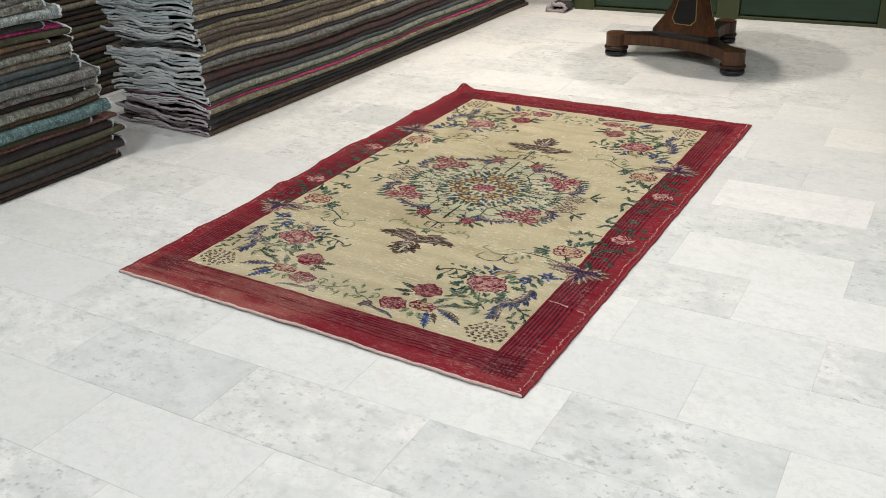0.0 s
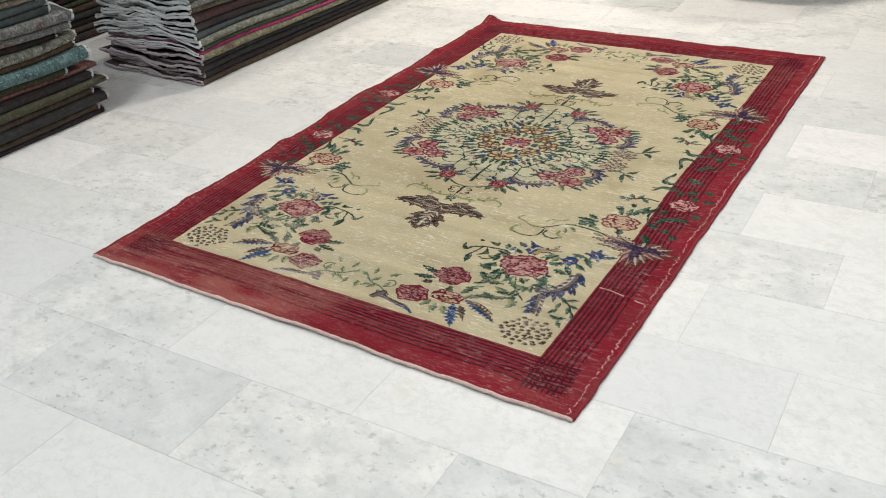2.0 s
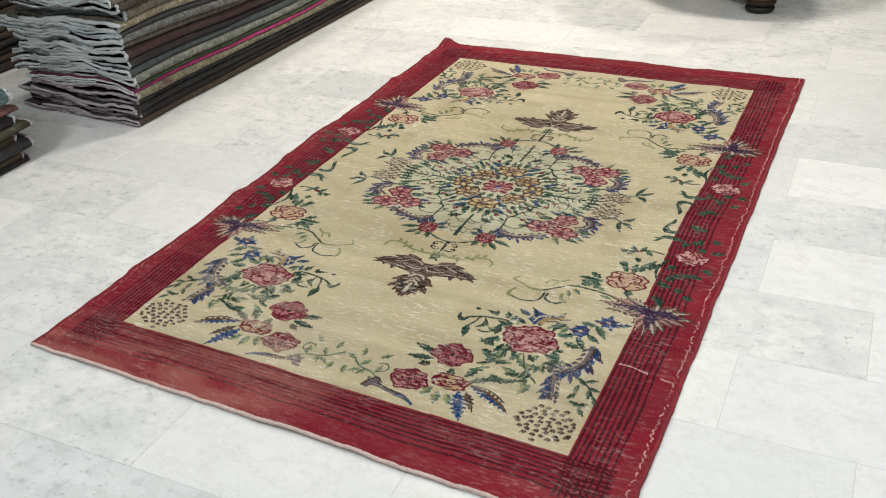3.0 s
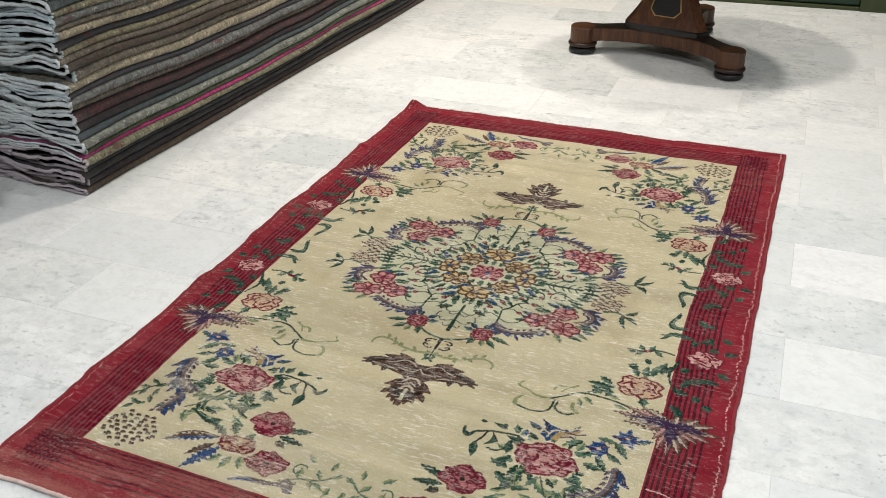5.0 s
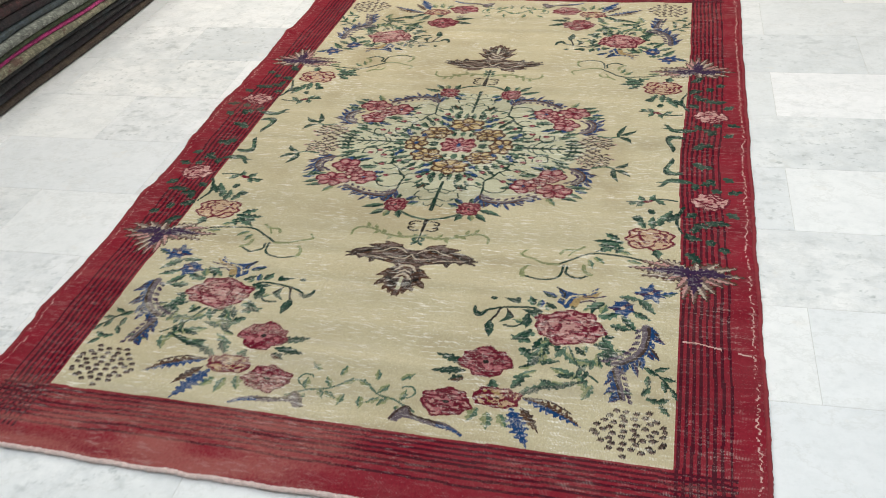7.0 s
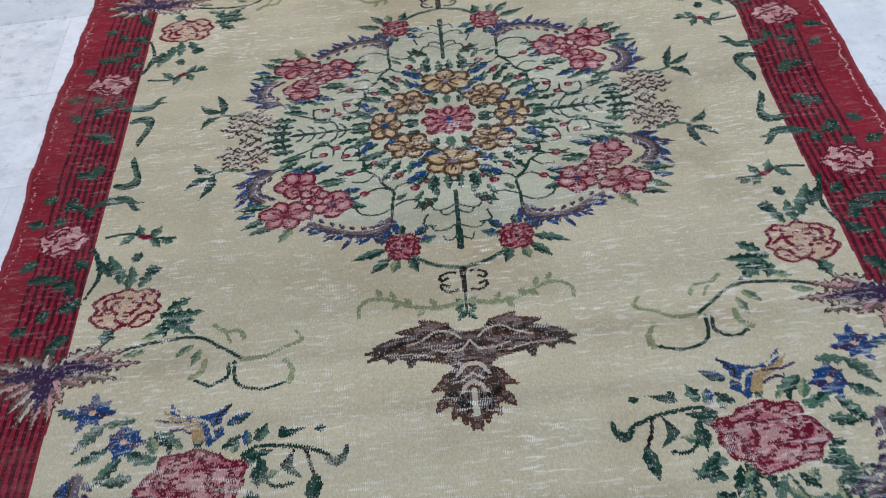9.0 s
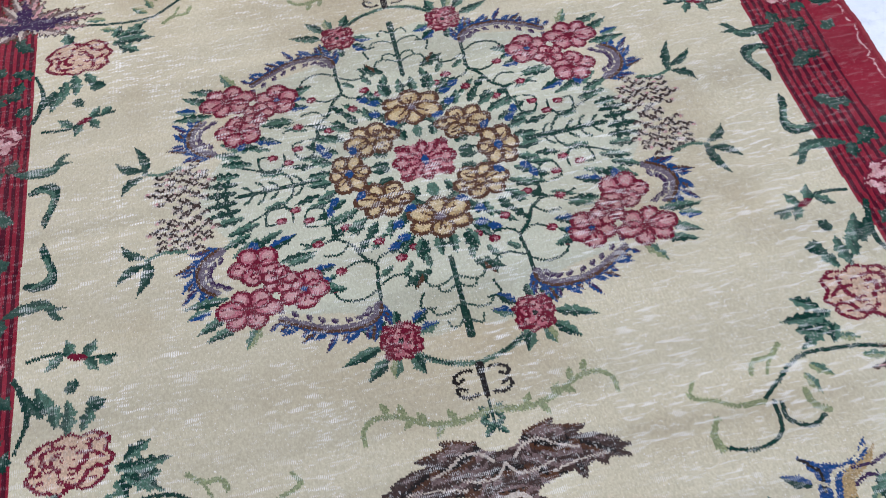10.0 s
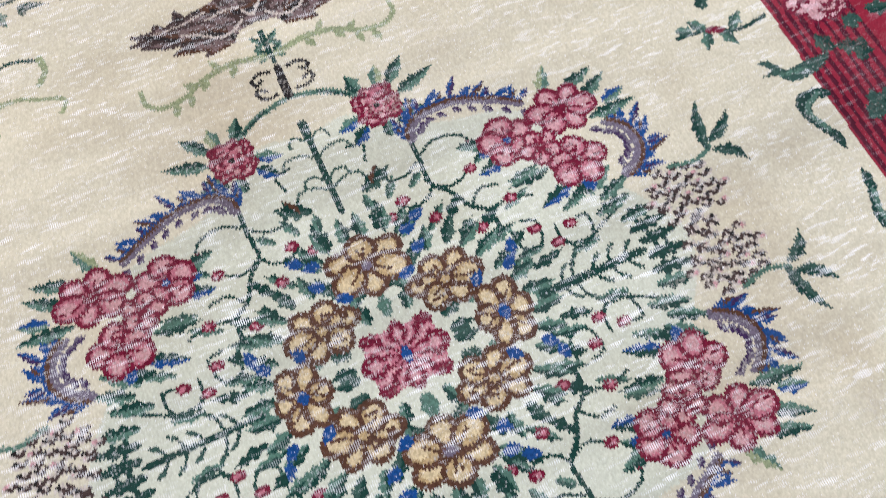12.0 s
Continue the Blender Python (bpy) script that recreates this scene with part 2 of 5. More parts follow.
def loft(sections):
    """A solid through closed sections of equal point counts."""
    bm = bmesh.new()
    rings = [[bm.verts.new(p) for p in s] for s in sections]
    n = len(rings[0])
    for a, b in zip(rings, rings[1:]):
        for k in range(n):
            bm.faces.new((a[k], a[(k + 1) % n], b[(k + 1) % n], b[k]))
    bm.faces.new(rings[0][::-1])
    bm.faces.new(rings[-1])
    return bm


def tube(points, radius, sides=6, wob=0.0):
    """Vertices and faces of a lumpy cord along points."""
    verts, faces = [], []
    pts = [Vector(p) for p in points]
    for i, p in enumerate(pts):
        d = (pts[min(i + 1, len(pts) - 1)] - pts[max(i - 1, 0)]).normalized()
        a = d.cross(Vector((0, 0, 1)) if abs(d.z) < 0.8 else Vector((0, 1, 0))).normalized()
        b = d.cross(a)
        for k in range(sides):
            r = radius * (1 + wob * random.uniform(-1, 1))
            ang = 2 * math.pi * k / sides
            verts.append(p + r * (math.cos(ang) * a + math.sin(ang) * b))
    for i in range(len(pts) - 1):
        for k in range(sides):
            faces.append((i * sides + k, i * sides + (k + 1) % sides, (i + 1) * sides + (k + 1) % sides, (i + 1) * sides + k))
    faces.append(tuple(range(sides))[::-1])
    faces.append(tuple((len(pts) - 1) * sides + k for k in range(sides)))
    return verts, faces


def smooth_field(nx, ny, cells_x, cells_y, seed):
    """A smooth random field of values in -1..1, nx by ny."""
    rng = np.random.default_rng(seed)
    g = rng.uniform(-1, 1, (cells_x + 2, cells_y + 2))
    x, y = np.linspace(0, cells_x, nx), np.linspace(0, cells_y, ny)
    xi, yi = np.minimum(x.astype(int), cells_x), np.minimum(y.astype(int), cells_y)
    fx, fy = x - xi, y - yi
    fx, fy = (fx * fx * (3 - 2 * fx))[:, None], (fy * fy * (3 - 2 * fy))[None]
    a, b, c, d = g[xi][:, yi], g[xi + 1][:, yi], g[xi][:, yi + 1], g[xi + 1][:, yi + 1]
    return (a * (1 - fx) + b * fx) * (1 - fy) + (c * (1 - fx) + d * fx) * fy


# ---------------------------------------------------------------- room
TILE_TURN, TILE_W, TILE_L, TILE_B0 = 2.5, 0.3015, 0.600, -0.040


def room():
    part("ceiling", box(-6, -7, 3.2, 5, 6, 3.35), CEILING)
    part("wall_west", box(-6.2, -7, -0.05, -6, 6, 3.35), PLASTER)
    part("wall_east", box(5, -7, -0.05, 5.2, 6, 3.35), PLASTER)
    part("wall_south", box(-6.2, -7.2, -0.05, 5.2, -7, 3.35), PLASTER)
    part("wall_far", box(-6.2, 6, -0.05, 5.2, 6.2, 3.35), PLASTER)
    for n in ("ceiling", "wall_west", "wall_east", "wall_south", "wall_far"):
        tagged(bpy.data.objects[n], "plain white painted " + ("ceiling" if n == "ceiling" else "wall that closes the shop"), "ceiling" if n == "ceiling" else "wall", kind="structure")


def green_wall():
    """Green boarded front that runs along the far side, with upright battens and a low plinth."""
    wall = new("wall_north")
    wall.matrix_world = pose(-1.19, 3.62, 0, 0, 0, 6.0)
    tagged(wall, "dark green painted boarded wooden wall with paler battens", "wall", kind="structure")
    part("core", box(-0.05, 0.03, 0, 4.6, 0.12, 2.4), GREEN, wall)
    for k in range(4):
        x0 = 0.152 + k * 1.10
        for j in range(6):
            part("panel", box(x0 + 0.002, 0.008 + 0.003 * (j % 2), 0.03 + j * 0.39, x0 + 0.938, 0.03, 0.415 + j * 0.39, 0.006), GREEN, wall)
        part("plinth", box(x0, -0.006, 0, x0 + 0.94, 0.028, 0.022, 0.004), GREEN_LIGHT, wall, "pale scuffed strip along the floor")
    for k in range(5):
        x0 = -0.008 + k * 1.10
        part("batten", box(x0, -0.018, 0, x0 + 0.16, 0.028, 2.4, 0.005), GREEN_LIGHT, wall, "yellowish green worn upright batten")


room()
green_wall()


# ---------------------------------------------------------------- pedestal table
def pedestal_table():
    table = new("pedestal_table")
    table.matrix_world = pose(0.077, 2.57, 0, 0, 0, -10.5)
    tagged(table, "polished walnut pedestal table with three bun feet on the marble", "table")
    R = 0.467
    feet = [Vector((R * math.cos(a), R * math.sin(a), 0)) for a in (radians(210), radians(330), radians(90))]
    # concave three-armed base
    outline = []
    for i in range(3):
        a, b = feet[i], feet[(i + 1) % 3]
        out_a, out_b = a.normalized(), b.normalized()
        side = (b - a).normalized()
        mid = (a + b) / 2
        inward = -mid.normalized()
        p0, p1 = a + side * 0.045 - inward * 0.035, b - side * 0.045 - inward * 0.035
        for k in range(13):
            s = k / 12
            outline.append(p0.lerp(p1, s) + inward * 0.115 * (1 - (2 * s - 1) ** 2) ** 0.8)
    bottom, low, high, top = ([(p.x * f, p.y * f, z) for p in outline] for f, z in ((0.985, 0.072), (1.0, 0.078), (1.0, 0.133), (0.985, 0.139)))
    part("base", loft([bottom, low, high, top]), WALNUT, table)
    part("base_top", loft([[(p.x * 0.97, p.y * 0.97, z) for p in outline] for z in (0.139, 0.142)]), WALNUT_TOP, table)
    for f in feet:
        foot = part("foot", lathe([(0.066, 0.062), (0.068, 0.066), (0.068, 0.138), (0.064, 0.144), (0.02, 0.145)]), WALNUT, table, smooth=False)
        foot.location = f
        part("ring", lathe([(0.062, 0.036), (0.074, 0.042), (0.078, 0.050), (0.074, 0.059), (0.064, 0.063)]), WALNUT_TOP, foot, "turned dark walnut ring", True)
        part("bun", lathe([(0.045, 0.0), (0.066, 0.004), (0.073, 0.015), (0.070, 0.027), (0.058, 0.037)]), EBONY, foot, "black turned bun", True)
    # black plinth and three-sided flared column

    def tri(size, cut, z):
        pts = []
        for i in range(3):
            a = radians(210 + 120 * i)
            d, t = Vector((math.cos(a), math.sin(a), 0)), Vector((-math.sin(a), math.cos(a), 0))
            pts += [tuple(d * (size - cut) - t * cut + Vector((0, 0, z))), tuple(d * (size - cut) + t * cut + Vector((0, 0, z)))]
        return pts

    part("plinth", loft([tri(0.285, 0.04, 0.142), tri(0.285, 0.04, 0.165), tri(0.27, 0.04, 0.172)]), EBONY, table)
    sections = []
    for k in range(15):
        s = k / 14
        sections.append(tri(0.105 + 0.170 * (1 - s) ** 2.6 + 0.05 * max(0, s - 0.7), 0.032, 0.172 + 0.50 * s))
    part("column", loft(sections), WALNUT, table)

    def face_at(s):
        return (0.105 + 0.170 * (1 - s) ** 2.6 + 0.05 * max(0, s - 0.7) - 0.032) * 0.5 + 0.032 * math.cos(radians(30))

    for i in range(3):
        turn = pose(0, 0, 0, 0, 0, 120 * i)
        for name, inner, mat, lift in (("stringing", 0.006, GOLD, 0.0028), ("inlay", 0.012, EBONY, 0.0042)):
            secs = []
            for k in range(13):
                s = 0.10 + 0.78 * k / 12
                z = 0.172 + 0.50 * s
                half = (0.052 + 0.055 * (1 - s) ** 3.0) * (1.0 if 0 < k < 12 else 0.6)
                half -= inner - 0.006
                zz = z + (0.006 if k == 0 and inner > 0.01 else 0)
                y = -face_at(s) - lift
                secs.append([(-half, y, zz), (half, y, zz), (half, y + 0.012, zz), (-half, y + 0.012, zz)])
            ob = part(name, loft(secs), mat, table)
            ob.matrix_local = turn
    part("top_block", lathe([(0.10, 0.672), (0.17, 0.70), (0.2, 0.725)], 32), WALNUT_TOP, table)
    part("tabletop", lathe([(0.495, 0.725), (0.51, 0.73), (0.515, 0.745), (0.51, 0.758), (0.495, 0.762)], 64), WALNUT_TOP, table, smooth=False)
    return table


pedestal_table()


# ---------------------------------------------------------------- stacks of folded rugs
TONES = {
    "black": ((0.014, 0.013, 0.014), (0.030, 0.024, 0.024)), "charcoal": ((0.024, 0.023, 0.026), (0.046, 0.041, 0.040)),
    "umber": ((0.048, 0.028, 0.020), (0.085, 0.060, 0.040)), "plum": ((0.040, 0.020, 0.024), (0.026, 0.024, 0.028)),
    "olive": ((0.055, 0.055, 0.031), (0.09, 0.083, 0.05)), "khaki": ((0.31, 0.285, 0.19), (0.22, 0.205, 0.135)),
    "teal": ((0.17, 0.27, 0.28), (0.10, 0.19, 0.20)), "rust": ((0.20, 0.095, 0.05), (0.12, 0.10, 0.065)),
    "sage": ((0.33, 0.34, 0.29), (0.22, 0.23, 0.20)), "slate": ((0.055, 0.075, 0.09), (0.10, 0.125, 0.13)),
    "ash": ((0.26, 0.26, 0.245), (0.16, 0.17, 0.17)), "sand": ((0.48, 0.41, 0.30), (0.36, 0.31, 0.225)),
    "taupe": ((0.25, 0.215, 0.17), (0.16, 0.14, 0.115)), "maroon": ((0.11, 0.032, 0.034), (0.050, 0.034, 0.034)),
    "magenta": ((0.60, 0.06, 0.24), (0.50, 0.05, 0.20)), "navy": ((0.030, 0.032, 0.045), (0.06, 0.06, 0.07)),
    "ice": ((0.45, 0.50, 0.50), (0.31, 0.37, 0.38)), "rose": ((0.45, 0.13, 0.13), (0.3, 0.2, 0.17)), "moss": ((0.09, 0.105, 0.05), (0.06, 0.075, 0.04)),
    "brown": ((0.12, 0.08, 0.058), (0.075, 0.057, 0.045)),
}
LOOK = {"black": "near-black", "charcoal": "charcoal", "umber": "dark umber", "plum": "dark plum", "olive": "olive", "khaki": "khaki", "teal": "faded teal blue",
        "rust": "rusty orange-brown", "sage": "pale sage grey", "slate": "dark slate blue", "ash": "ash grey", "sand": "sandy beige", "taupe": "taupe", "maroon": "maroon brown",
        "magenta": "bright magenta", "navy": "navy", "ice": "pale blue-grey", "rose": "pink", "moss": "moss green", "brown": "brown"}
ACCENTS = ((0.085, 0.026, 0.022), (0.035, 0.050, 0.056), (0.10, 0.075, 0.045), (0.028, 0.020, 0.019), (0.045, 0.052, 0.030))
PILES = {k: make_pile("pile_" + k, *v, accent=v[0] if k == "magenta" else ACCENTS[i % 5]) for i, (k, v) in enumerate(TONES.items())}
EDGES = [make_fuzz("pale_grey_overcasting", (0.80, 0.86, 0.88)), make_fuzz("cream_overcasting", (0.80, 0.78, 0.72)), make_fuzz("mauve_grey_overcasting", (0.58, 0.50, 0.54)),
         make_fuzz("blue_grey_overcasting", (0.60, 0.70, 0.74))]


def fold_path(width, thick, sheet, rng):
    """The line of a rug folded in three, in its cross-section: x from -width to 0, z from 0 to thick."""
    pts = []
    lo, hi = sheet / 2, thick - sheet / 2
    mid, r = (lo + hi) / 2, (hi - lo) / 2
    left = -width + rng.uniform(0, 0.10)
    start = -width * rng.uniform(0.15, 0.55)
    n = 9
    # the inner layer, the fold at the back, the lower layer, the fold at the face
    for k in range(6):
        pts.append((start + (left + r / 2 - start) * k / 6, mid))
    for k in range(7):
        a = math.pi / 2 + math.pi * k / 6
        pts.append((left + r / 2 + r / 2 * math.cos(a), (lo + mid) / 2 + r / 2 * math.sin(a)))
    for k in range(1, n):
        pts.append((left + r / 2 + (-1.5 * r - left) * k / n, lo))
    for k in range(9):
        a = -math.pi / 2 + math.pi * k / 8
        pts.append((-r + r * math.cos(a), mid + r * math.sin(a)))
    l2 = -width + rng.uniform(0.0, 0.08)
    for k in range(1, n):
        pts.append((-r + (l2 + r) * k / n, hi))
    return pts


def folded_rug(tone, x_face, width, y0, y1, z0, thick, seed, drift, bound_at, stack_name, segments):
    """One folded rug: a pile mesh that runs along y between y0 and y1, and the overcast edge at the end named by bound_at (0 or 1)."""
    rng = random.Random(seed)
    layers_sheet = thick * 0.26
    line = fold_path(width, thick, layers_sheet, rng)
    normals = []
    for i in range(len(line)):
        a, b = line[max(i - 1, 0)], line[min(i + 1, len(line) - 1)]
        dx, dz = b[0] - a[0], b[1] - a[1]
        d = math.hypot(dx, dz) or 1
        normals.append((-dz / d, dx / d))
    half = layers_sheet / 2
    outline = [(p[0] + n[0] * half, p[1] + n[1] * half) for p, n in zip(line, normals)] + [(p[0] - n[0] * half, p[1] - n[1] * half) for p, n in reversed(list(zip(line, normals)))]
    m = len(outline)
    # a slow wave that follows the shape of the whole stack, and the rug's own unevenness
    own = rng.uniform(0, 50)

    def put(x, z, y, endness):
        k = (x + width) / width
        wave = drift(x_face + x, y, z0 + z)
        wx = 0.010 * noise.noise((own, y * 1.7, 0)) + 0.004 * noise.noise((own, y * 6, 3))
        crumple = endness * (0.030 * noise.noise((x * 4.5, (z0 + z) * 8, 1.0)) + 0.010 * noise.noise((x * 11, (z0 + z) * 26, 4.0)) + 0.004 * noise.noise((own, x * 22, z * 40)))
        return (x_face + x + wx * k, y, max(0.0005, z0 + z * (1 + 0.0 * k) + wave + crumple))

    rows = []
    for s in range(segments + 1):
        f = s / segments
        y = y0 + (y1 - y0) * f
        endness = max(0, 1 - (y - y0) / 0.25) if bound_at == 0 else max(0, 1 - (y1 - y) / 0.25)
        ring = []
        for j, (x, z) in enumerate(outline):
            jut = 0.022 * noise.noise((x * 5, z * 25, own)) if s in (0, segments) else 0
            ring.append(put(x, z, y + jut, endness))
        rows.append(ring)
    verts = [v for ring in rows for v in ring]
    faces = [(s * m + j, s * m + (j + 1) % m, (s + 1) * m + (j + 1) % m, (s + 1) * m + j) for s in range(segments) for j in range(m)]
    q = len(line)
    for base in (0, segments * m):
        for j in range(q - 1):
            f = (base + j, base + j + 1, base + m - 2 - j, base + m - 1 - j)
            faces.append(f if base == 0 else f[::-1])
    rug = new("folded_rug")
    tagged(rug, LOOK[tone] + " wool rug folded flat in " + stack_name, "rug", group="rugs in " + stack_name)
    mesh_object("folded_sheet", verts, faces, PILES[tone], rug, True)
    # overcast end
    y_end = y0 - 0.003 if bound_at == 0 else y1 + 0.003
    fine = []
    for (xa, za), (xb, zb) in zip(line, line[1:]):
        steps = max(1, int(math.hypot(xb - xa, zb - za) / 0.02))
        fine += [(xa + (xb - xa) * k / steps, za + (zb - za) * k / steps) for k in range(steps)]
    pts = [Vector(put(x, z, y_end + 0.022 * noise.noise((x * 5, z * 25, own)) + 0.004 * rng.uniform(-1, 1), 1.0)) for x, z in fine]
    random.seed(seed)
    v, f = tube(pts, layers_sheet * 0.80, 7, 0.5)
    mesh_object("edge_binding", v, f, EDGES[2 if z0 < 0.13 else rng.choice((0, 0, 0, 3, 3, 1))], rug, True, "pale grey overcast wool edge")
    return rug


def stack(name, rows, x_face, width, y0, y1, bound_at, drift, segments, seed):
    z = 0.0
    for k, (tone, thick, inset_x, inset_end) in enumerate(rows):
        rng = random.Random(seed + k)
        a, b = y0, y1
        if bound_at == 0:
            a += inset_end
            b -= rng.uniform(0, 0.15)
        else:
            b -= inset_end
            a += rng.uniform(0, 0.1)
        folded_rug(tone, x_face - inset_x + rng.uniform(-0.012, 0.010), width, a, b, z, thick, seed + k, drift, bound_at, name, segments)
        z += thick * 1.002


def rows_of(text, scale, seed):
    """Rows of tone, thickness in mm, inset of the fold in mm and inset of the end in mm."""
    out = []
    for word in text.split():
        tone, t, ix, ie = word.split(",")
        out.append((tone, float(t) * 0.001 * scale, float(ix) * 0.001, float(ie) * 0.001))
    return out


def long_drift(x, y, z):
    k = min(1, z / 0.15)
    return k * (0.030 * noise.noise((y * 0.9, z * 1.2, 5.0)) - 0.012 * math.sin(y * 1.1) + 0.012 * noise.noise((y * 2.6, z * 4, x * 2)) + 0.014 * noise.noise((x * 5.0, y * 1.2, z * 3)))


def short_drift(x, y, z):
    k = min(1, z / 0.12)
    return k * (0.020 * noise.noise((y * 1.4, z * 2.5, 9.0)) + 0.010 * noise.noise((x * 4, y * 3, z * 4)) - 0.030 * max(0, (y + 0.62)) * min(1, z / 0.5))


STACK_LONG = """umber,26,0,0 plum,30,0,20 charcoal,30,6,0 charcoal,28,4,25 khaki,32,-6,5 magenta,17,-10,0 moss,22,0,30 sage,30,-12,15 slate,26,8,5 plum,28,6,20
maroon,34,4,5 taupe,30,14,25 ash,36,0,10 navy,22,10,0 sand,38,-8,0 taupe,34,-2,60 brown,30,4,20 taupe,30,0,0 khaki,28,4,20 navy,30,6,5 sand,34,-4,0 taupe,26,8,10 ash,30,4,0 khaki,30,0,15 slate,34,8,0 taupe,36,0,10"""
STACK_NEAR = """black,22,-4,30 umber,28,0,60 charcoal,46,-16,10 umber,32,0,70 olive,36,-20,0 plum,34,-4,45 rose,22,30,-15 olive,32,10,150 teal,48,-6,55 rust,26,6,85 sage,38,-6,75
black,30,10,140 ash,32,0,85 ash,36,-8,80 slate,32,6,160 slate,34,4,160 taupe,28,10,205 sage,36,0,185 umber,24,-4,170 rust,24,8,290 olive,32,0,185 magenta,20,6,200 charcoal,30,8,310 ice,40,-4,215 sage,30,0,280 ash,34,4,240 sage,34,0,260"""
STACK_BACK = """black,34,0,0 umber,36,10,20 black,30,0,10 charcoal,36,-10,0 umber,34,0,30 moss,34,10,0 black,36,0,20 umber,36,-6,0 plum,34,0,10 charcoal,36,6,0 umber,34,0,20 olive,36,-8,0
black,34,6,0 umber,36,0,10 charcoal,34,0,0 taupe,36,-6,20 umber,34,4,0 black,36,0,10 brown,34,0,0 taupe,36,6,10 umber,34,0,0 sand,36,0,10"""

stack("the long stack", rows_of(STACK_LONG, 1.0, 1), -1.595, 0.70, -0.03, 3.62, 0, long_drift, 40, 100)
stack("the near stack", rows_of(STACK_NEAR, 1.0, 2), -1.785, 0.75, -2.6, -0.42, 1, short_drift, 26, 300)
stack("the stack at the back", rows_of(STACK_BACK, 1.0, 3), -2.75, 0.8, -0.9, 1.6, 0, long_drift, 14, 500)


def rolled_bundle():
    """A small grey rug folded into a loose bundle at the foot of the green wall."""
    ob = folded_rug("charcoal", -1.20, 0.20, 3.44, 3.58, 0.0, 0.07, 911, lambda x, y, z: 0.006 * noise.noise((x * 9, y * 9, z * 9)), 0, "a small bundle", 4)
    tagged(ob, "small grey rug folded into a bundle by the wall", "rug")


rolled_bundle()


def paper_tag():
    """A small bent paper tag pinned to the end of a folded rug."""
    bm = bmesh.new()
    rows = [[bm.verts.new((x, -0.003 * math.sin(3 * k / 4), 0.006 * k)) for x in (-0.007 - 0.001 * k, 0.007 + 0.001 * k)] for k in range(5)]
    for a, b in zip(rows, rows[1:]):
        bm.faces.new((a[0], a[1], b[1], b[0]))
    bmesh.ops.solidify(bm, geom=bm.faces[:], thickness=0.0006)
    tag = part("paper_tag", bm, make_plain("white_paper", (0.85, 0.85, 0.82), 0.8, 0.05))
    tag.matrix_world = pose(-2.085, -0.052, 0.500, -8, 14, 0)
    tagged(tag, "small white paper tag on a folded rug", "tag")


paper_tag()


# ---------------------------------------------------------------- the rug on the floor
KNOT = 0.0021
NU, NV = 782, 1252
HALF_U, HALF_V = NU * KNOT / 2, NV * KNOT / 2
FIELD_U, FIELD_V = 0.660, 1.1375
(CREAM, RED, LINE, DGREEN, GREEN_MID, OLIVE, PINK, CRIMSON, BLUE, MAUVE, BROWN, GOLDEN, SALMON, INK, BLUSH, MINT, UMBER, LILAC, STITCH, TAUPE, DUSK_GREEN, STRAW, SEED) = range(23)
DYES = [(0.500, 0.436, 0.286), (0.205, 0.013, 0.024), (0.060, 0.004, 0.012), (0.007, 0.032, 0.021), (0.066, 0.125, 0.082), (0.22, 0.24, 0.115), (0.34, 0.108, 0.122),
        (0.120, 0.006, 0.018), (0.009, 0.044, 0.140), (0.115, 0.09, 0.108), (0.070, 0.029, 0.014), (0.33, 0.225, 0.095), (0.47, 0.32, 0.205), (0.012, 0.009, 0.008),
        (0.43, 0.225, 0.205), (0.462, 0.445, 0.312), (0.045, 0.026, 0.020), (0.035, 0.015, 0.050), (0.52, 0.32, 0.29), (0.14, 0.092, 0.080), (0.028, 0.062, 0.042), (0.46, 0.35, 0.18), (0.42, 0.35, 0.27)]
HU, HV = NU // 2, NV // 2
Q = np.full((HU, HV), -1, int)
QX, QY = np.meshgrid((np.arange(HU) + 0.5) * KNOT, (np.arange(HV) + 0.5) * KNOT, indexing="ij")


def window(x0, x1, y0, y1):
    i0, i1 = max(0, int(x0 / KNOT) - 1), min(HU, int(x1 / KNOT) + 2)
    j0, j1 = max(0, int(y0 / KNOT) - 1), min(HV, int(y1 / KNOT) + 2)
    return (slice(i0, max(i0, i1)), slice(j0, max(j0, j1)))


def ellipse(cx, cy, rx, ry, dye, turn=0.0, lobes=0, depth=0.0):
    w = window(cx - rx * 1.4 - ry, cx + rx * 1.4 + ry, cy - ry * 1.4 - rx, cy + ry * 1.4 + rx)
    dx, dy = QX[w] - cx, QY[w] - cy
    c, s = math.cos(turn), math.sin(turn)
    a, b = (dx * c + dy * s) / rx, (-dx * s + dy * c) / ry
    edge = 1 + depth * np.cos(lobes * np.arctan2(b, a))
    Q[w][np.hypot(a, b) < edge] = dye


def curve(points, steps=7):
    pts = [np.array(p, float) for p in points]
    if len(pts) < 3:
        return pts
    out = []
    ext = [2 * pts[0] - pts[1]] + pts + [2 * pts[-1] - pts[-2]]
    for p0, p1, p2, p3 in zip(ext, ext[1:], ext[2:], ext[3:]):
        for k in range(steps):
            t = k / steps
            out.append(0.5 * (2 * p1 + (p2 - p0) * t + (2 * p0 - 5 * p1 + 4 * p2 - p3) * t * t + (3 * p1 - p0 - 3 * p2 + p3) * t ** 3))
    return out + [pts[-1]]


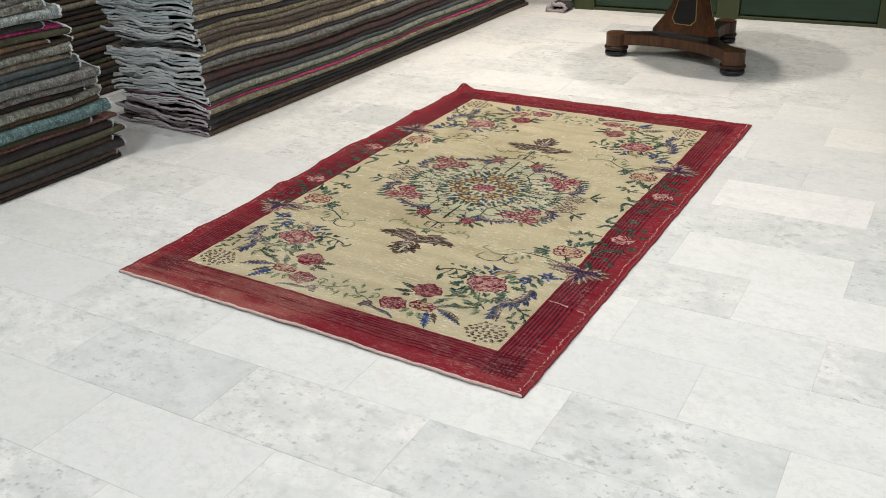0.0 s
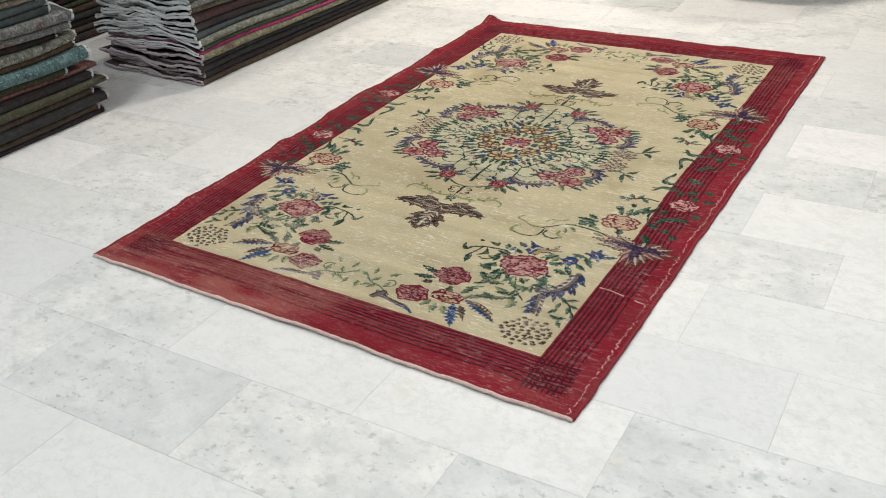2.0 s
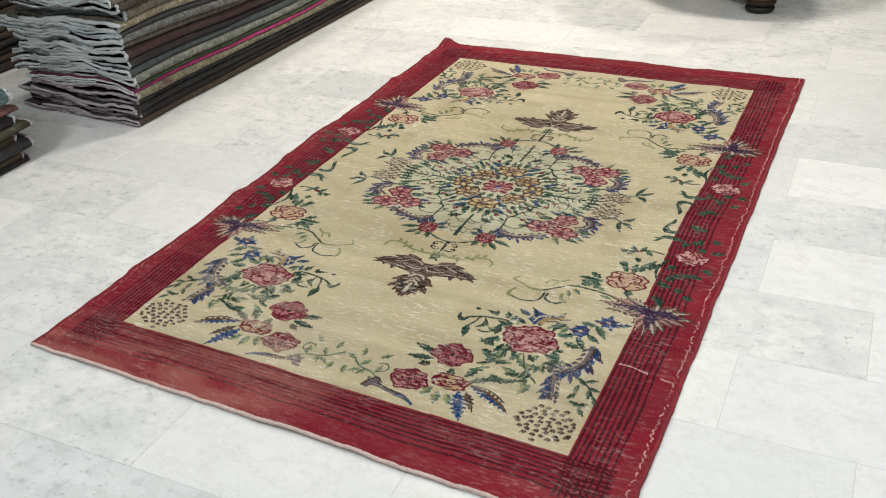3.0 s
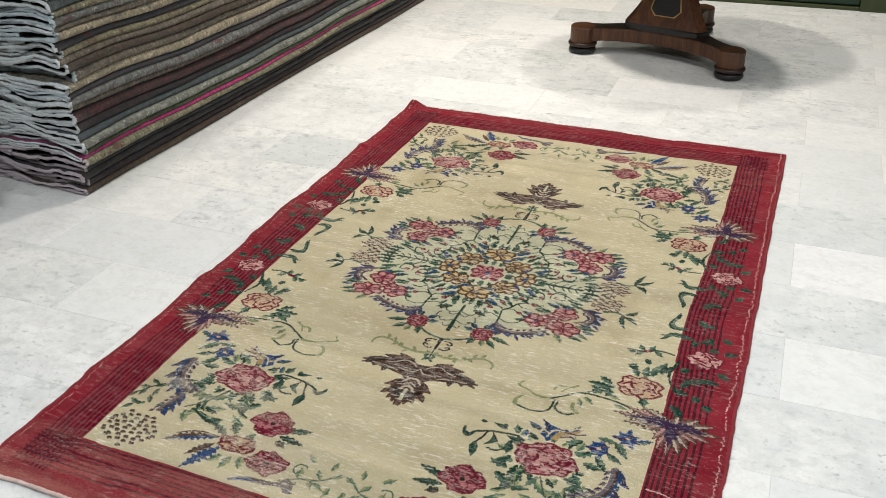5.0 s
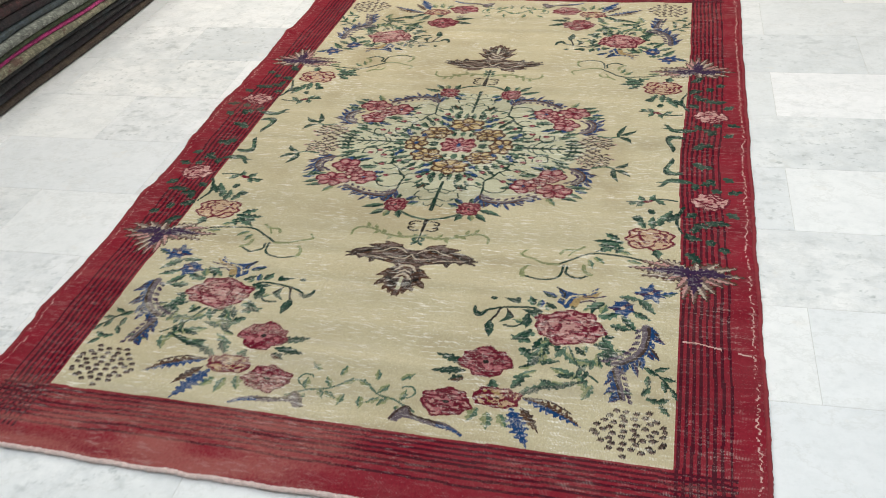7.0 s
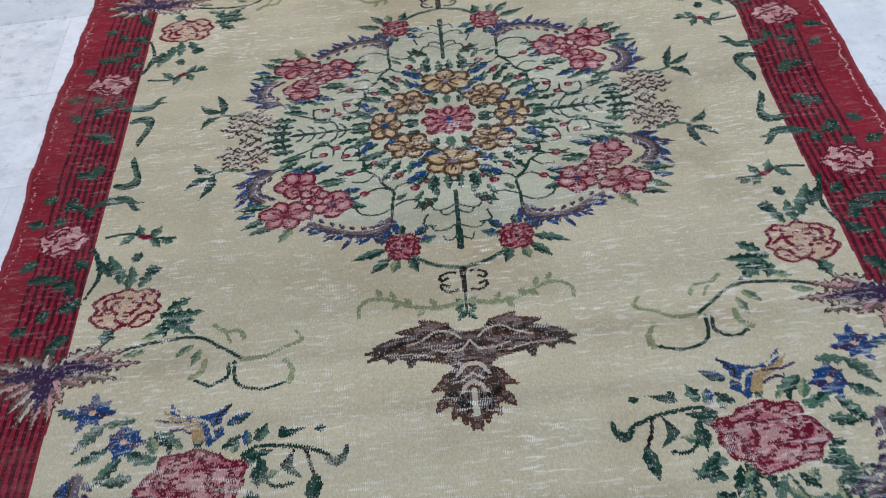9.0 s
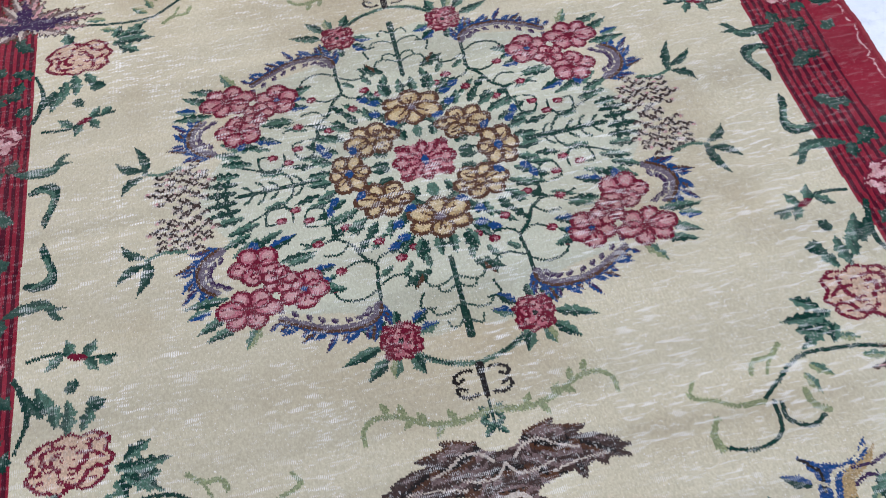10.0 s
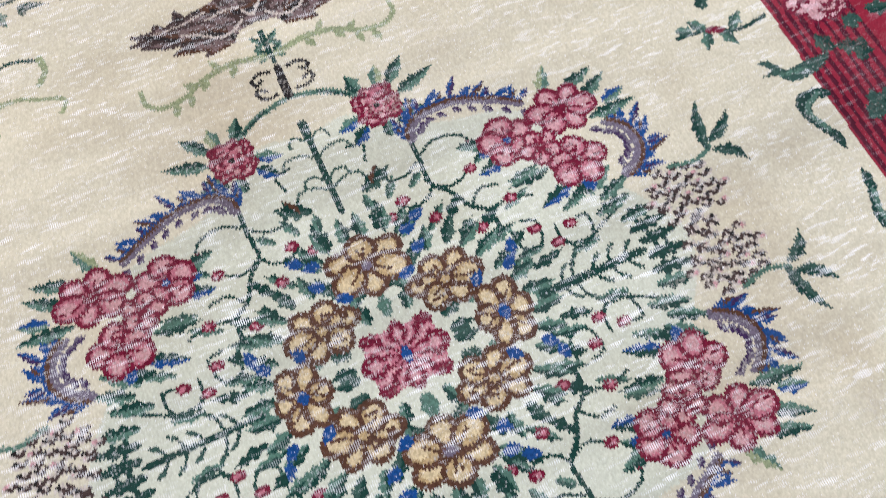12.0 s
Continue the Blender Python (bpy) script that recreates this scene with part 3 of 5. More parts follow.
def stroke(points, wide, dye, taper=1.0):
    """A drawn line; its width goes from wide to wide * taper."""
    line = curve(points)
    for k, (a, b) in enumerate(zip(line, line[1:])):
        r = wide / 2 * (1 + (taper - 1) * k / len(line))
        w = window(min(a[0], b[0]) - r, max(a[0], b[0]) + r, min(a[1], b[1]) - r, max(a[1], b[1]) + r)
        d = b - a
        t = np.clip(((QX[w] - a[0]) * d[0] + (QY[w] - a[1]) * d[1]) / max(1e-9, d @ d), 0, 1)
        Q[w][np.hypot(QX[w] - a[0] - t * d[0], QY[w] - a[1] - t * d[1]) < r] = dye


def leaf(x, y, degrees_, length, wide, upper, lower=None, teeth=0.0, bend=0.0):
    """A leaf from its foot (x, y): two halves, toothed edges."""
    a = radians(degrees_)
    c, s = math.cos(a), math.sin(a)
    w = window(x + min(0, length * c) - wide - 0.02, x + max(0, length * c) + wide + 0.02, y + min(0, length * s) - wide - 0.02, y + max(0, length * s) + wide + 0.02)
    dx, dy = QX[w] - x, QY[w] - y
    u, v = (dx * c + dy * s) / length, -dx * s + dy * c
    v = v - bend * length * (u * (1 - u)) * 4
    on = (u > 0) & (u < 1)
    prof = wide / 2 * np.sin(np.pi * np.clip(u, 0, 1) ** 0.8) * (1 + teeth * np.sin(u * length * 420))
    Q[w][on & (np.abs(v) < prof) & (v >= 0)] = upper
    Q[w][on & (np.abs(v) < prof) & (v < 0)] = upper if lower is None else lower


def rose(cx, cy, rx, ry, body=PINK, outline=CRIMSON, light=BLUSH, heart=INK, turn=0.0, dashes=0.32):
    """A full rose: outlined, with curling rows of petals."""
    w = window(cx - rx * 1.3, cx + rx * 1.3, cy - ry * 1.3, cy + ry * 1.3)
    a, b = (QX[w] - cx) / rx, (QY[w] - cy) / ry
    r, th = np.hypot(a, b), np.arctan2(b, a) + turn
    edge = 1 + 0.05 * np.cos(7 * th) + 0.06 * np.cos(4 * th + 90 * cx) + 0.04 * np.cos(11 * th + 70 * cy)
    q = Q[w]
    inside = r < edge
    q[inside] = body
    q[inside & (np.cos(th * 3 + r * 9) > 0.45) & (r > 0.25)] = light
    thick = 0.0045 / min(rx, ry)
    q[inside & (r > edge - thick * 1.25)] = outline
    q[inside & (np.abs(r - 0.66 - 0.10 * np.cos(5 * th + 1)) < thick * 0.75) & (np.cos(2.5 * th) > -0.55)] = outline
    q[inside & (np.abs(r - 0.36 - 0.08 * np.cos(3 * th)) < thick * 0.75) & (np.sin(2 * th + 0.6) > -0.6)] = outline
    q[inside & (np.abs(np.sin(2.5 * th + 1.6 * r)) < 0.16) & (r > 0.62) & (r < 0.98)] = outline
    cell = np.sin((QX[w] // 0.0104) * 12.9898 + (QY[w] // 0.0040) * 78.233 + cx * 91.7) * 43758.5453
    q[inside & ((cell - np.floor(cell)) < dashes) & (r > 0.15)] = outline
    q[r < 0.13] = heart


def curl(cx, cy, r, start, sweep, dye=DGREEN, bud=None, wide=0.0042):
    pts = [(cx + r * (1 - 0.45 * k / 8) * math.cos(radians(start + sweep * k / 8)), cy + r * (1 - 0.45 * k / 8) * math.sin(radians(start + sweep * k / 8))) for k in range(9)]
    stroke(pts, wide, dye)
    if bud is not None:
        ellipse(pts[-1][0], pts[-1][1], 0.0075, 0.0065, bud)


def acanthus(points, wide, side, core=MAUVE, vein=BROWN, tip=BLUE):
    """A scrolling acanthus: ragged blue outside, brown vein, mauve body, dark spots inside."""
    line = curve(points, 6)
    out = []
    for k in range(1, len(line) - 1):
        d = line[k + 1] - line[k - 1]
        d = d / (np.linalg.norm(d) or 1)
        nrm = side * np.array((-d[1], d[0]))
        a = math.degrees(math.atan2(d[1], d[0]))
        fade = math.sin(math.pi * (0.15 + 0.8 * k / len(line)))
        out.append((line[k] + nrm * wide * 0.38 * fade, a, nrm, fade))
    for k, (p, a, nrm, fade) in enumerate(out):
        if k % 2 == 0:
            reach = (1.25, 0.8, 1.05, 0.6)[(k // 2) % 4] * (0.5 + 0.6 * fade)
            leaf(p[0], p[1], a + side * (48 + 14 * ((k // 2) % 3 - 1)), wide * reach, wide * 0.36, tip, (tip, vein, LILAC)[k // 2 % 3])
    stroke([p for p, _, _, _ in out[::2]], wide * 0.17, tip, 0.7)
    stroke([p - nrm * wide * 0.34 for p, _, nrm, _ in out[::2]], wide * 0.55, core, 0.6)
    stroke([p - nrm * wide * 0.16 for p, _, nrm, _ in out[::2]], wide * 0.20, vein)
    for k, (p, a, nrm, fade) in enumerate(out):
        if k % 3 == 1:
            q = p - nrm * wide * 0.66
            leaf(q[0], q[1], a - side * 35, wide * 0.6, wide * 0.34, LILAC, core)


def filled(points, steps=4, smooth=False):
    """The window of the drawing round a closed outline, and the knots inside it."""
    pts = [np.array(p, float) for p in points]
    if smooth:
        pts = curve(pts + pts[:1], steps)[:-1]
    xs, ys = [p[0] for p in pts], [p[1] for p in pts]
    w = window(min(xs), max(xs), min(ys), max(ys))
    x, y = QX[w], QY[w]
    inside = np.zeros(x.shape, bool)
    for a, b in zip(pts, pts[1:] + pts[:1]):
        if a[1] != b[1]:
            inside ^= ((a[1] > y) != (b[1] > y)) & (x < (b[0] - a[0]) * (y - a[1]) / (b[1] - a[1]) + a[0])
    return w, inside


def patch(points, dye, smooth=True):
    w, inside = filled(points, 4, smooth)
    Q[w][inside] = dye


def petals(cx, cy, rx, ry, count, body, outline, light, heart, turn=0.0, line=0.0050):
    """An open flower, wider than high: petals one over the other, each outlined, pale in the middle, a small heart."""
    small = min(rx, ry)
    for k in range(count):
        a = turn + 2 * math.pi * k / count
        dx, dy = rx * math.cos(a), ry * math.sin(a)
        lean = math.atan2(dy, dx)
        long_ = 0.47 * math.hypot(dx, dy)
        wide = (0.54 if k % 2 else 0.47) * small * (5 / count) ** 0.5
        ellipse(cx + 0.57 * dx, cy + 0.57 * dy, long_ + 0.001, wide + 0.001, outline, lean)
        ellipse(cx + 0.56 * dx, cy + 0.56 * dy, long_ - line, wide - line, body, lean)
        ellipse(cx + (0.66 if k % 2 else 0.60) * dx, cy + (0.66 if k % 2 else 0.60) * dy, 0.50 * long_, 0.46 * wide, light, lean)
        if k % 2:
            stroke([(cx + 0.24 * dx, cy + 0.24 * dy), (cx + 0.58 * dx + 0.10 * dy, cy + 0.58 * dy - 0.10 * dx)], 0.0036, outline)
    w = window(cx - rx, cx + rx, cy - ry, cy + ry)
    cell = np.sin((QX[w] // 0.0090) * 12.9898 + (QY[w] // 0.0042) * 78.233 + cx * 47.3) * 43758.5453
    q = Q[w]
    q[((q == body) | (q == light)) & ((cell - np.floor(cell)) < 0.07)] = outline
    ellipse(cx, cy, 0.16 * rx, 0.18 * ry, outline)
    ellipse(cx, cy, 0.12 * rx, 0.14 * ry, heart)


def medallion():
    w = window(0, 0.40, 0, 0.37)
    Q[w][np.hypot(QX[w] / 0.36, QY[w] / 0.325) < 1 + 0.05 * np.cos(9 * np.arctan2(QY[w], QX[w]))] = MINT
    # ferns on both axes
    stroke([(0, 0.204), (0, 0.352)], 0.0064, DGREEN)
    for y, s in ((0.240, 0.046), (0.254, 0.030), (0.292, 0.046), (0.318, 0.026)):
        stroke([(0, y), (0.45 * s, y + 0.012), (0.85 * s, y + 0.012), (s, y + 0.002)], 0.0038, DUSK_GREEN)
    stroke([(0.172, 0.0), (0.246, 0.001), (0.318, 0.0)], 0.0062, DGREEN)
    for x, h in ((0.206, 0.022), (0.222, 0.034), (0.246, 0.018), (0.268, 0.024), (0.290, 0.018)):
        stroke([(x, 0.0), (x + 0.006, 0.6 * h), (x + 0.016, h)], 0.0042, DGREEN)
        leaf(x + 0.006, 0.7 * h, 30, 0.014, 0.006, DUSK_GREEN)
    # rays of narrow leaves
    for k in range(13):
        a = 4 + k * 7.0
        r0 = 0.172 + 0.014 * (k % 2)
        lx, ly = r0 * math.cos(radians(a)), 0.90 * r0 * math.sin(radians(a))
        leaf(lx, ly, 0.8 * a + (5 if k % 2 else -5), 0.046 if k % 3 else 0.030, 0.0135, DGREEN, DGREEN if k % 2 else GREEN_MID, 0.3)
    for lx, ly, la, le in ((0.235, 0.032, 8, 0.045), (0.250, 0.088, 20, 0.050), (0.205, 0.150, 12, 0.050), (0.185, 0.118, 25, 0.045), (0.060, 0.198, 60, 0.034), (0.036, 0.190, 95, 0.030), (0.090, 0.200, 35, 0.030)):
        leaf(lx, ly, la, le, 0.012, DUSK_GREEN, GREEN_MID, 0.2)
    # scrolling stems with buds
    stroke([(0.118, 0.262), (0.118, 0.226), (0.116, 0.192), (0.134, 0.170), (0.147, 0.143), (0.166, 0.126), (0.169, 0.094)], 0.0060, DGREEN)
    for line in (((0.116, 0.190), (0.104, 0.177), (0.083, 0.173), (0.068, 0.184)), ((0.116, 0.190), (0.140, 0.178), (0.166, 0.188)), ((0.114, 0.230), (0.093, 0.219), (0.071, 0.221), (0.072, 0.241)),
                 ((0.178, 0.086), (0.184, 0.060), (0.207, 0.060), (0.213, 0.088), (0.196, 0.096)), ((0.232, 0.076), (0.234, 0.047), (0.267, 0.043), (0.275, 0.072), (0.250, 0.071)), ((0.235, 0.050), (0.249, 0.034), (0.287, 0.052), (0.335, 0.074)),
                 ((0.118, 0.236), (0.146, 0.250), (0.176, 0.243), (0.190, 0.222)), ((0.168, 0.124), (0.196, 0.131), (0.226, 0.124)), ((0.150, 0.142), (0.168, 0.158), (0.192, 0.156)), ((0.054, 0.262), (0.060, 0.285), (0.040, 0.292))):
        stroke(list(line), 0.0040, DGREEN)
    for bx, by in ((0.101, 0.148), (0.074, 0.188), (0.206, 0.080), (0.198, 0.131), (0.250, 0.069), (0.170, 0.190), (0.186, 0.222), (0.050, 0.172), (0.148, 0.108), (0.225, 0.052)):
        ellipse(bx, by, 0.0095, 0.0068, CRIMSON)
        ellipse(bx + 0.002, by, 0.0040, 0.0030, PINK)
    leaf(0.034, 0.222, 25, 0.050, 0.022, DGREEN, DUSK_GREEN, 0.3)
    leaf(0.050, 0.226, 60, 0.030, 0.014, BROWN, DGREEN)
    leaf(0.178, 0.194, 30, 0.045, 0.014, DGREEN, GREEN_MID, 0.2)
    # broad leaves beside the seed heads
    for lx, ly, la in ((0.285, 0.064, 14), (0.300, 0.082, 22), (0.308, 0.046, 6), (0.312, 0.028, 4), (0.316, 0.010, 0), (0.270, 0.100, 20), (0.290, 0.094, 34)):
        leaf(lx, ly, la, 0.056, 0.017, DGREEN, GREEN_MID if la % 4 else DGREEN, 0.25)
    # leaves packed round the heart
    for lx, ly, la, le in ((0.000, 0.050, 90, 0.036), (0.024, 0.050, 75, 0.036), (0.046, 0.044, 50, 0.030), (0.056, 0.026, 20, 0.036), (0.058, 0.006, 0, 0.034), (0.032, 0.078, 110, 0.028), (0.046, 0.100, 60, 0.040), (0.020, 0.084, 80, 0.020), (0.090, 0.034, -10, 0.030),
                           (0.112, 0.098, 30, 0.045), (0.098, 0.108, 60, 0.045), (0.052, 0.140, 50, 0.045), (0.036, 0.158, 70, 0.040), (0.010, 0.160, 88, 0.040), (0.150, 0.030, 18, 0.042), (0.154, 0.010, 2, 0.044), (0.140, 0.052, 25, 0.048), (0.124, 0.076, 30, 0.050), (0.074, 0.112, 75, 0.036)):
        leaf(lx, ly, la, le, 0.017, DGREEN, GREEN_MID if la % 20 else DUSK_GREEN, 0.2)
    # gold flowers about a crimson heart
    petals(0.0, 0.124, 0.054, 0.041, 6, GOLDEN, BROWN, STRAW, MAUVE, 0.52, 0.0062)
    petals(0.080, 0.068, 0.048, 0.037, 6, GOLDEN, BROWN, STRAW, GOLDEN, 0.9, 0.0062)
    petals(0.127, 0.0, 0.035, 0.045, 6, GOLDEN, BROWN, STRAW, INK, 0.0, 0.0062)
    ellipse(0.127, 0.0, 0.0065, 0.0085, BLUE)
    for lx, ly, la in ((0.108, 0.042, 50), (0.056, 0.118, 30), (0.030, 0.092, 20), (0.152, 0.046, 40), (0.070, 0.160, 20), (0.052, 0.150, 5), (0.168, 0.060, 80)):
        leaf(lx, ly, la, 0.024, 0.015, BLUE)
    w = window(0, 0.07, 0, 0.06)
    x, y = QX[w], QY[w]
    round_ = (x / 0.050) ** 4 + (y / 0.040) ** 4
    th, rr = np.arctan2(y, x), np.hypot(x, y)
    Q[w][round_ < 1 + 0.45 * np.cos(8 * th)] = CRIMSON
    Q[w][(rr > 0.009) & (round_ < 0.62) & (np.cos(12 * th + 0.8 * np.sin(rr * 300)) > -0.15)] = PINK
    Q[w][(round_ < 0.50) & (np.cos(12 * th + 0.8 * np.sin(rr * 300)) > 0.72) & (rr > 0.018)] = BLUSH
    ellipse(0, 0, 0.006, 0.010, BLUE)
    # rose on its arching twig
    stroke([(0.080, 0.362), (0.046, 0.384), (0.0, 0.397)], 0.0085, GREEN_MID)
    stroke([(0.074, 0.366), (0.036, 0.389)], 0.0045, DGREEN)
    for lx, ly, la, le, c1, c2 in ((0.128, 0.338, 18, 0.066, DGREEN, GREEN_MID), (0.122, 0.356, 46, 0.052, DGREEN, GREEN_MID), (0.088, 0.362, 112, 0.036, DGREEN, GREEN_MID), (0.104, 0.306, -100, 0.026, GREEN_MID, DGREEN), (0.078, 0.310, -140, 0.036, BLUE, DGREEN),
                                   (0.074, 0.326, 196, 0.038, BLUE, GREEN_MID), (0.110, 0.362, 75, 0.034, GREEN_MID, OLIVE), (0.124, 0.318, -25, 0.036, DGREEN, GREEN_MID), (0.120, 0.308, -55, 0.026, BLUE, DGREEN)):
        leaf(lx, ly, la, le, 0.019, c1, c2, 0.15)
    rose(0.100, 0.334, 0.033, 0.033)
    # acanthus scrolls
    acanthus([(0.118, 0.264), (0.126, 0.280), (0.150, 0.292), (0.195, 0.290), (0.236, 0.275), (0.280, 0.254)], 0.027, 1)
    acanthus([(0.350, 0.098), (0.372, 0.116), (0.384, 0.140), (0.380, 0.168), (0.362, 0.190)], 0.030, -1)
    for lx, ly, la, le, c1, c2 in ((0.345, 0.196, 4, 0.072, DGREEN, GREEN_MID), (0.345, 0.224, 30, 0.060, DGREEN, GREEN_MID), (0.330, 0.248, 20, 0.058, DGREEN, GREEN_MID), (0.300, 0.254, 58, 0.050, OLIVE, GREEN_MID), (0.280, 0.120, 200, 0.055, BLUE, DGREEN), (0.296, 0.122, -75, 0.026, BLUE, BLUE),
                                   (0.218, 0.184, 192, 0.044, BLUE, DGREEN), (0.222, 0.200, 180, 0.036, BLUE, BLUE), (0.206, 0.214, 165, 0.044, GREEN_MID, DGREEN), (0.262, 0.150, 186, 0.060, DGREEN, GREEN_MID), (0.372, 0.212, 15, 0.040, BLUE, GREEN_MID)):
        leaf(lx, ly, la, le, 0.018, c1, c2, 0.2)
    petals(0.230, 0.208, 0.038, 0.036, 5, PINK, CRIMSON, BLUSH, BLUE, 0.4)
    petals(0.316, 0.224, 0.050, 0.036, 6, PINK, CRIMSON, BLUSH, CRIMSON, 0.9)
    petals(0.300, 0.146, 0.042, 0.036, 5, PINK, CRIMSON, BLUSH, CRIMSON, 0.1)
    petals(0.266, 0.182, 0.030, 0.026, 5, PINK, CRIMSON, BLUSH, CRIMSON, 0.7)
    # seed heads: dark hooks on blush ground
    for i in range(8):
        for j in range(8):
            x, y = 0.348 + i * 0.0160 + 0.008 * (j % 2), 0.006 + j * 0.0128
            if math.hypot((x - 0.402) / 0.052, (y - 0.046) / 0.046) < 1:
                jx, jy = 0.004 * math.sin(i * 7.1 + j * 3.3), 0.004 * math.sin(i * 2.7 + j * 8.9)
                ellipse(x + 0.004 + jx, y + 0.001 + jy, 0.0078, 0.0052, SEED)
                stroke([(x - 0.006 + jx, y + 0.002 + jy), (x - 0.001 + jx, y - 0.003 + jy), (x + 0.006 + jx, y + 0.003 + jy)], 0.0046, UMBER)
                ellipse(x + 0.006 + jx, y + 0.003 + jy, 0.0032, 0.0028, INK if (i + j) % 3 else BLUSH)
    # side sprig
    stroke([(0.405, 0.090), (0.440, 0.083), (0.468, 0.091)], 0.0062, GREEN_MID)
    for lx, ly, la, le, bend in ((0.464, 0.088, 74, 0.074, 0.08), (0.468, 0.098, 36, 0.058, -0.12), (0.468, 0.086, -42, 0.050, 0.16)):
        leaf(lx, ly, la, le, 0.017, DGREEN, DUSK_GREEN, 0.15, bend)


def bow_and_plume():
    stroke([(0, 0.398), (0, 0.450)], 0.007, INK)
    for y, st in ((0.412, -1), (0.442, 1)):
        stroke([(0.012, 0.426 + 0.020 * st), (0.026, y + 0.006 * st), (0.038, y - 0.001 * st), (0.036, y - 0.011 * st), (0.026, y - 0.006 * st)], 0.0052, INK)
    stroke([(0, 0.458), (0, 0.516)], 0.005, DGREEN)
    for y in (0.474, 0.496):
        leaf(0.002, y, 40, 0.024, 0.010, DGREEN, GREEN_MID)
        leaf(0.002, y, -30, 0.020, 0.010, DUSK_GREEN, GREEN_MID)
    stroke([(0.006, 0.472), (0.049, 0.480), (0.092, 0.473), (0.127, 0.455), (0.158, 0.451), (0.178, 0.464), (0.180, 0.486)], 0.0100, OLIVE, 0.7)
    for x, y, a in ((0.05, 0.476, -60), (0.09, 0.470, -50), (0.118, 0.456, -75), (0.140, 0.448, -70), (0.070, 0.478, 60), (0.108, 0.462, 40)):
        leaf(x, y, a, 0.022, 0.011, OLIVE)
    # spread plumes in dark, mauve and pale stripes with ragged tips, and a tail
    wing = ((0, 0.535), (0.026, 0.529), (0.036, 0.516), (0.062, 0.509), (0.080, 0.506), (0.072, 0.516), (0.120, 0.527), (0.094, 0.536), (0.128, 0.543), (0.158, 0.556), (0.136, 0.556), (0.170, 0.566), (0.150, 0.570), (0.166, 0.581), (0.136, 0.576), (0.131, 0.586),
            (0.118, 0.577), (0.104, 0.582), (0.099, 0.599), (0.090, 0.584), (0.064, 0.590), (0.040, 0.596), (0.030, 0.606))
    tail = ((0.020, 0.590), (0.032, 0.606), (0.046, 0.617), (0.050, 0.632), (0.064, 0.650), (0.043, 0.647), (0.044, 0.662), (0.053, 0.674), (0.057, 0.691), (0.040, 0.680), (0.031, 0.684), (0.034, 0.704), (0.022, 0.696), (0.015, 0.716), (0.008, 0.704), (0.004, 0.727))
    for outline, across in ((wing + ((0, 0.620),), 0.36), (((0, 0.590),) + tail + ((0, 0.727),), -0.75)):
        w, inside = filled(outline)
        level = (QY[w] - across * QX[w] + 0.004 * np.sin(QX[w] * 75)) / 0.0074
        kind = np.floor(level).astype(int) % 6
        grain = np.sin((QX[w] // 0.0130) * 12.9898 + np.floor(level) * 78.233) * 43758.5453
        kind = np.where(grain - np.floor(grain) < 0.22, (kind + 1) % 6, kind)
        Q[w][inside] = np.array((UMBER, TAUPE, UMBER, INK, BROWN, TAUPE))[kind][inside]
    for tip in (wing[2:20], tail[2:]):
        for (xa, ya), (xb, yb) in zip(tip, tip[1:]):
            stroke([(xa, ya), (xb, yb)], 0.0052, BROWN if xa < 0.075 else UMBER)
    for line, wide in ((((0.016, 0.546), (0.034, 0.532), (0.058, 0.531), (0.076, 0.544), (0.102, 0.555)), 0.0050), (((0.0, 0.550), (0.018, 0.570), (0.040, 0.571), (0.064, 0.565)), 0.0042), (((0.060, 0.580), (0.100, 0.572), (0.140, 0.573)), 0.0034),
                       (((0.0, 0.598), (0.014, 0.602), (0.026, 0.620)), 0.0080), (((0.0, 0.618), (0.016, 0.630)), 0.0045), (((0.0, 0.636), (0.012, 0.644), (0.020, 0.662)), 0.0085)):
        stroke(list(line), wide, SEED, 0.7)
    stroke([(0.0013, 0.652), (0.0013, 0.700)], 0.0052, MINT)
    for x in (0.010, 0.018, 0.026):
        stroke([(x, 0.656 + 0.3 * x), (x, 0.700 - 0.5 * x)], 0.0040, INK)


